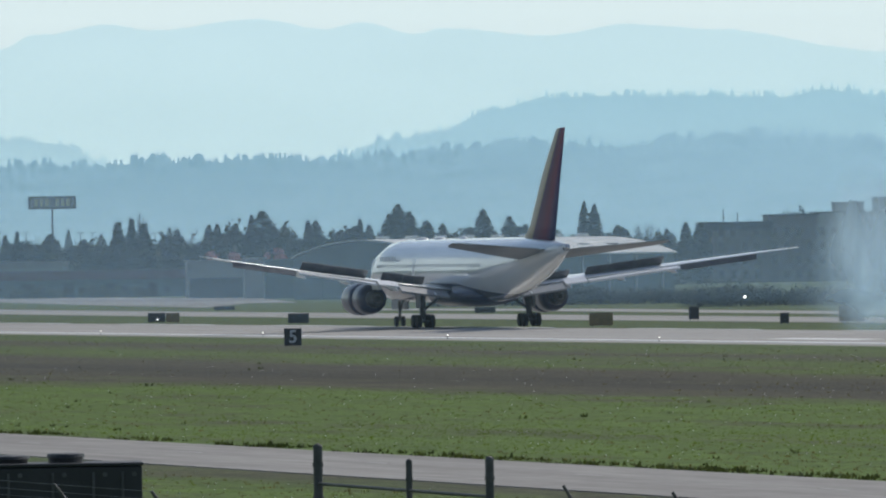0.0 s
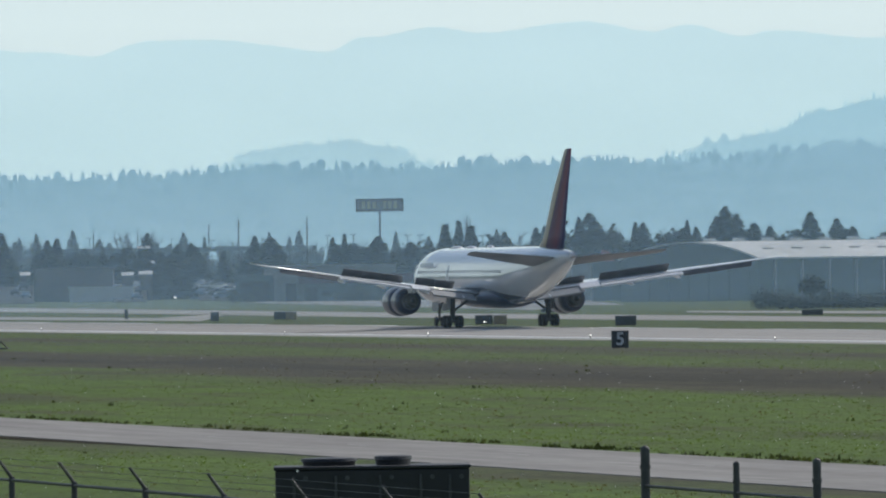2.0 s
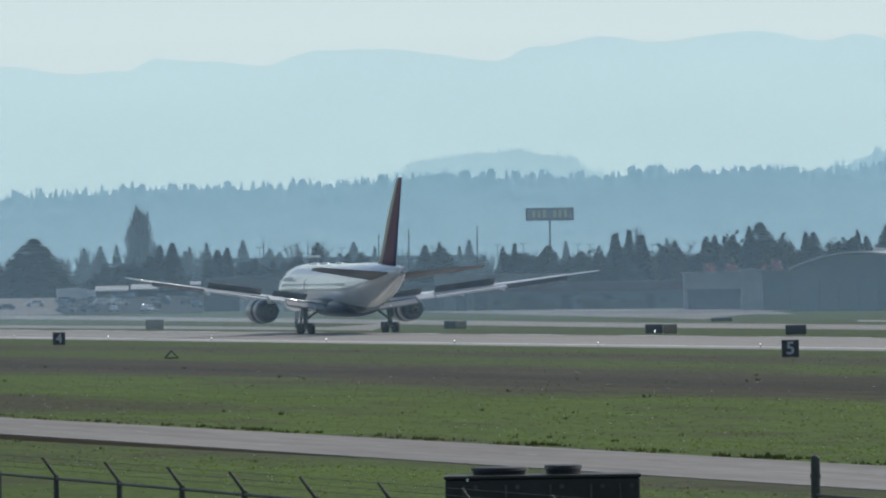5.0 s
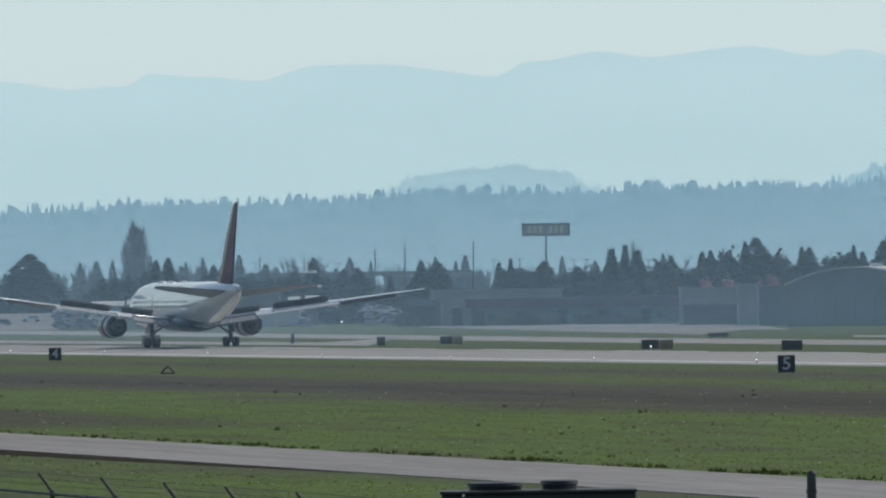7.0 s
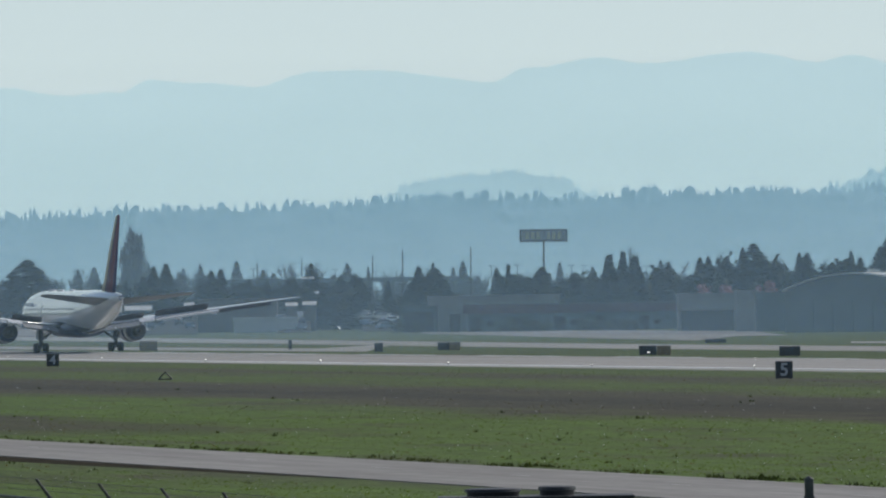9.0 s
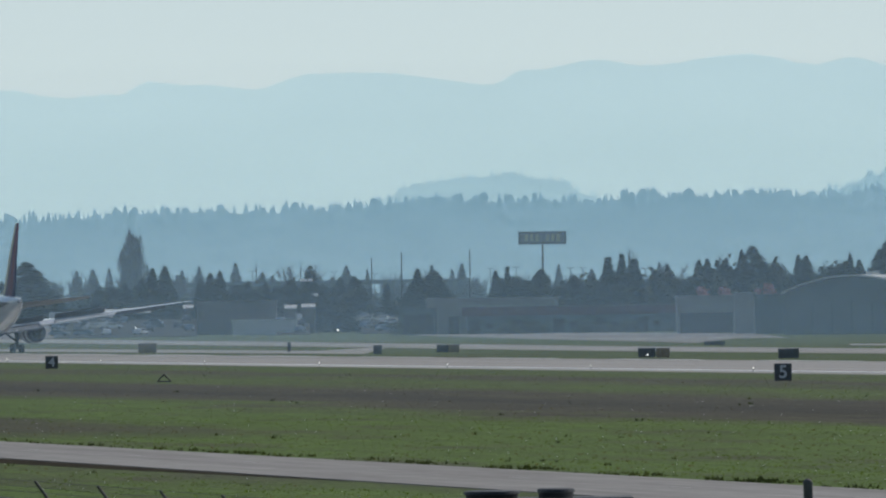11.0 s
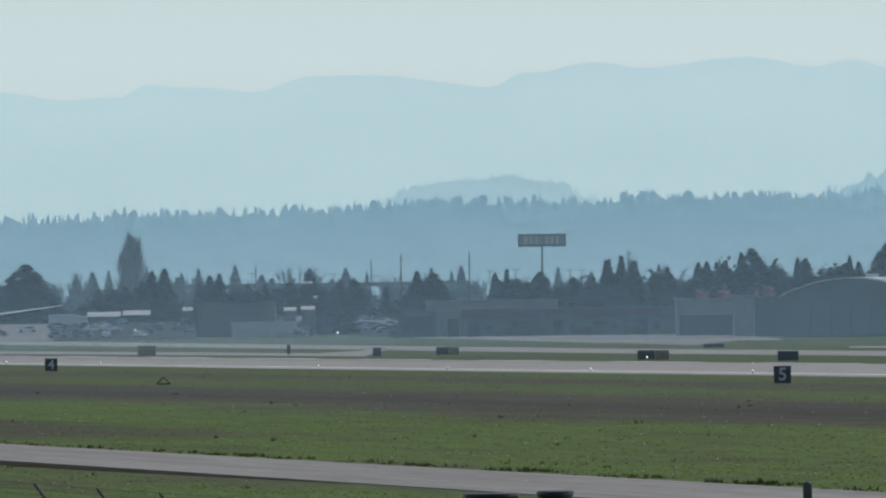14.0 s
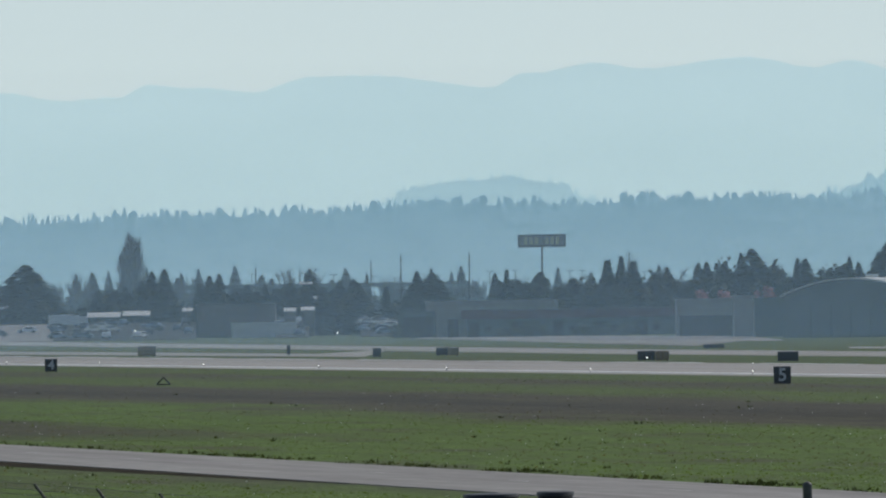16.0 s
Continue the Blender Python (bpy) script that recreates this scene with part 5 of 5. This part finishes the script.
def build_signs():
    for text, y in (("5", 773.9), ("4", 1077.2)):
        s = thing("distance_sign", pose(-48.7, y, 0.0, 0, 0, -8), "black runway distance sign with a white number " + text, "sign", "runway distance signs")
        part("panel", boxed(-0.62, 0.62, -0.16, 0.16, 0.06, 1.27, 0.03), M["black_sign"], s)
        part("rim", boxed(-0.64, 0.64, -0.1, 0.1, 1.272, 1.3), M["steel"], s)
        for x in (-0.45, 0.45):
            part("foot", rod(bmesh.new(), (x, 0, 0), (x, 0, 0.07), 0.05), M["steel"], s)
        d = digit(text, s, 1.28, -0.175, 0.66)
        d.data.offset = 0.02
    for u0, u1, v, lat, mat, lab in ((1373, 1410, 623, 45, "black_sign", "dark back of an airfield guidance sign"), (1125, 1156, 622, 45, "black_sign", "black airfield guidance sign"), (1157, 1181, 622, 45, "ochre_sign", "ochre airfield guidance sign"),
                                     (769, 790, 616, 62, "black_sign", "black airfield guidance sign"), (790, 809, 616, 62, "ochre_sign", "ochre airfield guidance sign"), (657, 672, 617, 50, "black_sign", "small black airfield sign"),
                                     (241, 273, 614, 45, "ochre_sign", "brownish airfield guidance sign"), (1242, 1279, 610, 118, "black_sign", "low dark airfield sign"), (505, 511, 612, 60, "black_sign", "narrow black marker board"),
                                     (1907, 1949, 622, 45, "ochre_sign", "ochre airfield guidance sign"), (1704, 1741, 612, 106, "black_sign", "low dark airfield sign"), (2246, 2262, 622, 60, "black_sign", "small dark airfield sign"),
                                     (2351, 2396, 609, 70, "ochre_sign", "faded airfield guidance sign"), (2084, 2102, 611, 75, "black_sign", "small dark airfield sign")):
        u = (u0 + u1) / 2
        r = (lat - EYE_X) / (math.sin(radians(AXIS)) + (u - 784) / STEP * math.cos(radians(AXIS)))
        w, h = (u1 - u0) / STEP * r, height(u, v, r) - FAR
        s = thing("guidance_sign", frame_at(u, r), lab, "sign", "airfield guidance signs")
        part("panel", boxed(-w / 2, w / 2, -0.12, 0.12, 0.15, h, 0.03), M[mat], s)
        part("frame", boxed(-w / 2 - 0.03, w / 2 + 0.03, -0.06, 0.06, h + 0.002, h + 0.05), M["steel"], s)
        for x in (-w * 0.35, w * 0.35):
            part("leg", rod(bmesh.new(), (x, 0, 0), (x, 0, 0.16), 0.04), M["steel"], s)
    p = spot(286, 886)
    t = thing("triangle_marker", pose(p.x, p.y, 0, 0, 0, -10), "black triangular frame marker standing in the grass", "marker")
    for a, b in (((-0.55, 0, 0.05), (0.55, 0, 0.05)), ((-0.55, 0, 0.05), (0, 0, 0.62)), ((0.55, 0, 0.05), (0, 0, 0.62))):
        part("bar", rod(bmesh.new(), a, b, 0.055), M["black_sign"], t)
    lamp = None
    for k in range(18):
        m = pose(-25.2, 700 + k * 60.0, crown(-25.2) + 0.02)
        if lamp is None:
            lamp = thing("runway_light", m, "small bright runway edge light on a short stem", "runway light", "runway edge lights")
            part("stem", rod(bmesh.new(), (0, 0, 0), (0, 0, 0.25), 0.03), M["steel"], lamp)
            bm = bmesh.new()
            bmesh.ops.create_uvsphere(bm, u_segments=12, v_segments=8, radius=0.045, matrix=Matrix.Translation((0, 0, 0.31)))
            part("lens", bm, M["lamp"], lamp, "glowing clear lens", True)
        else:
            copy_thing(lamp, m)
    # added glowing balls for bright dots and glints; the masts are made up
    for u, v, r in ((2184, 594, 1180), (1330, 645, 1010), (1142, 634, 1080), (595, 590, 2100), (237, 586, 2210), (1518, 589, 2100)):
        z = height(u, v, r)
        p = spot(u, r)
        base = FAR if r > 1000 else 0
        o = thing("field_light", pose(p.x, p.y, base), "glowing ball standing in for a bright glint, on an added thin mast", "light", "field lights")
        part("mast", rod(bmesh.new(), (0, 0, 0), (0, 0, max(z - base, 0.15)), 0.014), M["steel"], o)
        bm = bmesh.new()
        bmesh.ops.create_uvsphere(bm, u_segments=12, v_segments=8, radius=0.15 if u == 2184 else 0.1 * r / 1500, matrix=Matrix.Translation((0, 0, max(z - base, 0.15) + 0.05)))
        part("lens", bm, M["lamp"], o, "glowing ball standing in for a glint", True)


# ---- fence and cabinet by the tripod ----
FENCE_X, FENCE_Z = -220.5, 2.25


def fence_y(r):
    r *= 1.0017
    return r * math.cos(radians(AXIS)) - (FENCE_X - EYE_X - r * math.sin(radians(AXIS))) / math.cos(radians(AXIS)) * math.sin(radians(AXIS))


def build_fence():
    f = thing("chain_fence", pose(FENCE_X, 0, FENCE_Z), "steel chain-link fence with slanted barbed-wire arms", "fence")
    rail = 4.38 - FENCE_Z
    ys = [fence_y(r) for r in (121, 118, 114.9, 111.9, 108.9, 105.8, 102.7, 99.5, 96.5, 93.7, 90.7, 87.6, 84.5, 81.4, 78.3)]
    for y in ys:
        part("post", rod(bmesh.new(), (0, y, 0), (0, y, rail + 0.03), 0.026, 0.026, 10), M["steel"], f)
        part("arm", rod(bmesh.new(), (0, y, rail + 0.02), (-0.13, y, rail + 0.2), 0.016, 0.012, 6), M["steel"], f, "slanted barbed-wire arm")
    part("top_rail", rod(bmesh.new(), (0, ys[-1], rail), (0, ys[0], rail), 0.014, 0.014, 8), M["steel"], f)
    for k in (0.35, 0.65, 0.98):
        part("barbed_wire", rod(bmesh.new(), (-0.13 * k, ys[-1], rail + 0.02 + 0.18 * k), (-0.13 * k, ys[0], rail + 0.02 + 0.18 * k), 0.0022, 0.0022, 4), M["steel"], f)
    verts, faces = [], []
    y = min(ys)
    while y < max(ys):
        for d in (-1, 1):
            y1 = y + d * 0.55
            o = len(verts)
            verts += [(0.02, y, rail - 0.55), (0.02, y + 0.004, rail - 0.55), (0.02, y1 + 0.004, rail), (0.02, y1, rail)]
            faces.append((o, o + 1, o + 2, o + 3))
        y += 0.07
    me = bpy.data.meshes.new("wire_mesh")
    me.from_pydata(verts, [], faces)
    me.materials.append(M["steel"])
    w = new("wire_mesh", me)
    w.parent = f
    tagged(w, "diagonal chain-link wire", kind="stuff")
    # gate posts nearer by
    g = thing("fence_gate", pose(FENCE_X, 0, FENCE_Z), "tall round steel gate posts joined by a thin rail", "gate")
    for r, d, z in ((74.0, 0.031, 4.94), (71.6, 0.021, 4.88), (69.6, 0.027, 4.92)):
        y = fence_y(r)
        post = part("post", rod(bmesh.new(), (0, y, 0), (0, y, z - FENCE_Z), d, d, 14), M["steel"], g, "round steel post")
        bm = bmesh.new()
        bmesh.ops.create_uvsphere(bm, u_segments=14, v_segments=8, radius=d * 1.03, matrix=Matrix.Translation((0, y, z - FENCE_Z)))
        part("cap", bm, M["steel"], post, "domed steel cap", True)
        for k in (0.1, 0.32, 0.5):
            part("collar", rod(bmesh.new(), (0, y, z - FENCE_Z - k), (0, y, z - FENCE_Z - k - 0.025), d * 1.2, d * 1.2, 12), M["steel"], post)
    part("rail", rod(bmesh.new(), (0, fence_y(69.6), 4.69 - FENCE_Z), (0, fence_y(74.0), 4.70 - FENCE_Z), 0.011, 0.011, 8), M["steel"], g)
    e = thing("chain_fence", pose(FENCE_X, 0, FENCE_Z), "steel fence post with a slanted barbed-wire arm beside the gate", "fence")
    for r in (67.4, 65.0):
        y = fence_y(r)
        part("post", rod(bmesh.new(), (0, y, 0), (0, y, rail + 0.0), 0.026, 0.026, 10), M["steel"], e)
        part("arm", rod(bmesh.new(), (0, y, rail + 0.2), (-0.13, y, rail + 0.42), 0.012, 0.01, 6), M["steel"], e)
        part("arm_stem", rod(bmesh.new(), (0, y, rail), (0, y, rail + 0.21), 0.016, 0.016, 6), M["steel"], e)


def build_cabinet():
    r = 95.0
    p = spot(767, r)
    z1 = height(940, 888, r) - 2.1
    w = 344 / STEP * r
    c = thing("equipment_cabinet", pose(p.x, p.y, 2.1, 0, 0, -AXIS), "black steel equipment cabinet with two vent cowls on top", "cabinet")
    part("body", boxed(0, w, 0, 0.9, 0, z1 - 0.03, 0.015), M["cabinet"], c)
    part("lid", boxed(-0.012, w + 0.012, -0.015, 0.915, z1 - 0.028, z1, 0.008), M["cabinet"], c)
    for x0, x1, h in ((45, 147, 0.062), (176, 244, 0.075)):
        a, b = x0 / STEP * r, x1 / STEP * r
        cowl = part("vent_cowl", loft([[((a + b) / 2 + (b - a) / 2 * k * math.cos(i * math.pi / 14), 0.45 + 0.3 * k * math.sin(i * math.pi / 14), z1 + z) for i in range(28)] for z, k in ((0.001, 0.9), (h * 0.55, 0.92), (h * 0.6, 1.0), (h, 0.97), (h + 0.006, 0.8))]), M["cabinet"], c, "low black vent cowl")
    for k, x in enumerate((0.16, 0.52, 0.9, 1.25, 1.5)):
        part("rib", boxed(x - 0.012, x + 0.012, -0.02, -0.002, 0.1, z1 - 0.08, 0.004), M["steel"], c)
        part("bolt", rod(bmesh.new(), (x + 0.1, -0.01, z1 - 0.1), (x + 0.1, 0.002, z1 - 0.1), 0.022, 0.022, 8), M["steel"], c, "dull bolt head")
    part("handle", rod(bmesh.new(), (0.19, -0.03, z1 - 0.045), (0.19, -0.03, z1 - 0.02), 0.014, 0.014, 8), M["metal"], c, "bright latch")


# ---- grass ----


def build_grass():
    rnd = random.Random(4)

    def tufts(name, n, mat, label, pick, hmin, hmax, blades=4):
        """Short tufts scattered over the fields, each a few bent blades."""
        verts, faces = [], []
        made = 0
        uni = rnd.uniform
        while made < n:
            u, v = uni(-80, 2520), 655 + 305 * rnd.random() ** 0.9
            p = spot(u, reach(u, v, 0))
            k = pick(p.x, p.y)
            if k <= 0 or rnd.random() > k:
                continue
            made += 1
            h = uni(hmin, hmax) * rnd.choice((0.6, 1.0, 1.0, 1.3))
            for _ in range(blades):
                a, l, s = uni(0, 6.283), uni(-0.7, 0.7), h * uni(0.25, 0.55)
                x, y, dx, dy = p.x + uni(-1, 1) * h * 0.9, p.y + uni(-1, 1) * h * 0.9, math.cos(a) * s, math.sin(a) * s
                o = len(verts)
                verts += [(x - dx, y - dy, -0.01), (x + dx, y + dy, -0.01), (x + l * h, y + dx, h * uni(0.6, 1.1))]
                faces.append((o, o + 1, o + 2))
        me = bpy.data.meshes.new(name)
        me.from_pydata(verts, [], faces)
        me.materials.append(mat)
        tagged(new(name, me), label, "grass", kind="stuff")

    def patch(x, y):
        return noise.noise((x * 0.05, y * 0.012, 2)) + 0.6 * noise.noise((x * 0.3, y * 0.08, 5))
    field = lambda x: -151.2 < x < -36 or -189 < x < -165
    tufts("grass_tufts", 15000, M["blades"], "short green grass tufts", lambda x, y: max(0, 0.45 + 1.2 * patch(x, y)) if field(x) and not -108 < x < -80 else 0, 0.02, 0.055)
    tufts("dry_grass_tufts", 4000, M["dry"], "short dry brown grass tufts", lambda x, y: max(0, 0.3 - patch(x, y)) if field(x) else 0, 0.025, 0.07)
    tufts("verge_tufts", 700, M["weeds"], "rough dry tufts along the road's far edge", lambda x, y: max(0, 0.35 + 1.6 * noise.noise((0, y * 0.11, 9))) if -152.2 < x < -150.6 else 0, 0.07, 0.15)
    tufts("weed_clumps", 110, M["weeds"], "taller dark green weeds in the field", lambda x, y: max(0, patch(x + 50, y * 1.3) - 0.1) if field(x) else 0, 0.08, 0.17)
    verts, faces = [], []
    for _ in range(800):
        u, v = rnd.uniform(-80, 2520), rnd.uniform(690, 960)
        p = spot(u, reach(u, v, 0))
        if not field(p.x):
            continue
        s, z = rnd.uniform(0.014, 0.036), rnd.uniform(0.08, 0.16)
        o = len(verts)
        verts += [(p.x - s, p.y, z), (p.x, p.y - s, z + s), (p.x + s, p.y, z), (p.x, p.y + s, z - s * 0.2)]
        faces.append((o, o + 1, o + 2, o + 3))
    me = bpy.data.meshes.new("daisies")
    me.from_pydata(verts, [], faces)
    me.materials.append(M["petal"])
    tagged(new("daisies", me), "scattered small white flowers in the grass", "flowers", kind="stuff")


# ---- tyre smoke ----


def smoke_mat():
    """Thin blue-white smoke, densest in the middle of each puff."""
    m, t, b = fresh("tyre_smoke")
    t.nodes.remove(b)
    co = t.nodes.new("ShaderNodeTexCoord")
    g = t.nodes.new("ShaderNodeTexGradient")
    g.gradient_type = "SPHERICAL"
    link(t, co.outputs["Object"], g.inputs[0])
    n = noise_at(t, 1.3, 2, (1.6, 0.6, 1), 0.5)
    k = t.nodes.new("ShaderNodeMath")
    k.operation = "MULTIPLY"
    link(t, g.outputs["Fac"] if "Fac" in g.outputs else g.outputs[1], k.inputs[0])
    link(t, ramp(t, n, [(0.3, (0.3, 0.3, 0.3)), (0.75, (0.95, 0.95, 0.95))]), k.inputs[1])
    d = node(t, "ShaderNodeBsdfTranslucent", Color=(0.6, 0.8, 0.92, 1))
    d2 = node(t, "ShaderNodeBsdfDiffuse", Color=(0.6, 0.8, 0.92, 1))
    both = t.nodes.new("ShaderNodeMixShader")
    link(t, d.outputs[0], both.inputs[1]); link(t, d2.outputs[0], both.inputs[2])
    clear = t.nodes.new("ShaderNodeBsdfTransparent")
    mx = t.nodes.new("ShaderNodeMixShader")
    link(t, k.outputs[0], mx.inputs[0]); link(t, clear.outputs[0], mx.inputs[1]); link(t, both.outputs[0], mx.inputs[2])
    link(t, mx.outputs[0], t.nodes["Material Output"].inputs[0])
    return m


PUFFS = []


def build_smoke():
    mat = smoke_mat()
    rnd = random.Random(2)
    for u, v, r, w, h in ((2375, 540, 950, 5.5, 8.5), (2415, 520, 945, 4.0, 10.5), (2460, 530, 940, 6.0, 10.0), (2520, 520, 938, 8.0, 12.0), (2430, 600, 943, 10.0, 2.6)):
        p = spot(u, r)
        z = max(height(u, v, r), 0.4)
        s = thing("smoke_puff", pose(p.x, p.y, z), "drifting puff of thin blue-white tyre smoke", "smoke", "tyre smoke puffs")
        bm = bmesh.new()
        bmesh.ops.create_grid(bm, x_segments=8, y_segments=8, size=1.0)
        for q in bm.verts:
            q.co.z = 0.25 * noise.noise((q.co.x * 1.5, q.co.y * 1.5, u))
        o = part("wisp", bm, mat, s)
        o.matrix_basis = pose(rnd.uniform(-1, 1), 0, rnd.uniform(-0.3, 0.3), 90, 0, -AXIS + rnd.uniform(-15, 15)) @ Matrix.Diagonal((w * 0.85, h * 0.85, 1, 1))
        PUFFS.append((s, p, z))


build_ground()
build_runway()
build_road()
build_taxiways()
build_distance()
build_haze()
airliner = build_airliner()
build_buildings()
build_canopy()
build_car_parks()
build_vehicles()
build_poles()
build_trees()
build_signs()
build_fence()
build_cabinet()
build_grass()
build_smoke()

ROLL = [(0, 907.2), (0.5, 936.8), (1, 965.8), (1.5, 992.7), (2, 1019.9), (2.5, 1046.7), (3, 1073.3), (3.5, 1099.3), (4, 1124.9),
        (5.2, 1183.0), (6.5, 1243.2), (7, 1262.4), (7.5, 1281.1), (8, 1299.6), (8.5, 1317.8), (9, 1335.5), (10.2, 1378.0), (11.5, 1422.5), (12, 1438.5),
        (12.5, 1454.0), (13, 1469.8), (13.5, 1485.6), (14, 1499.5), (14.5, 1512.0), (15, 1523.6), (15.5, 1534.0), (16, 1543.5)]


def motions():
    walk(airliner, [(t, pose(0, y, 0.28)) for t, y in ROLL])
    for s, p, z in PUFFS:  # the smoke drifts slowly on the wind and lifts
        walk(s, [(t, pose(p.x + 0.5 * t, p.y + 0.8 * t, z + 0.12 * t)) for t in (0.0, 8.0, 16.0)])


motions()
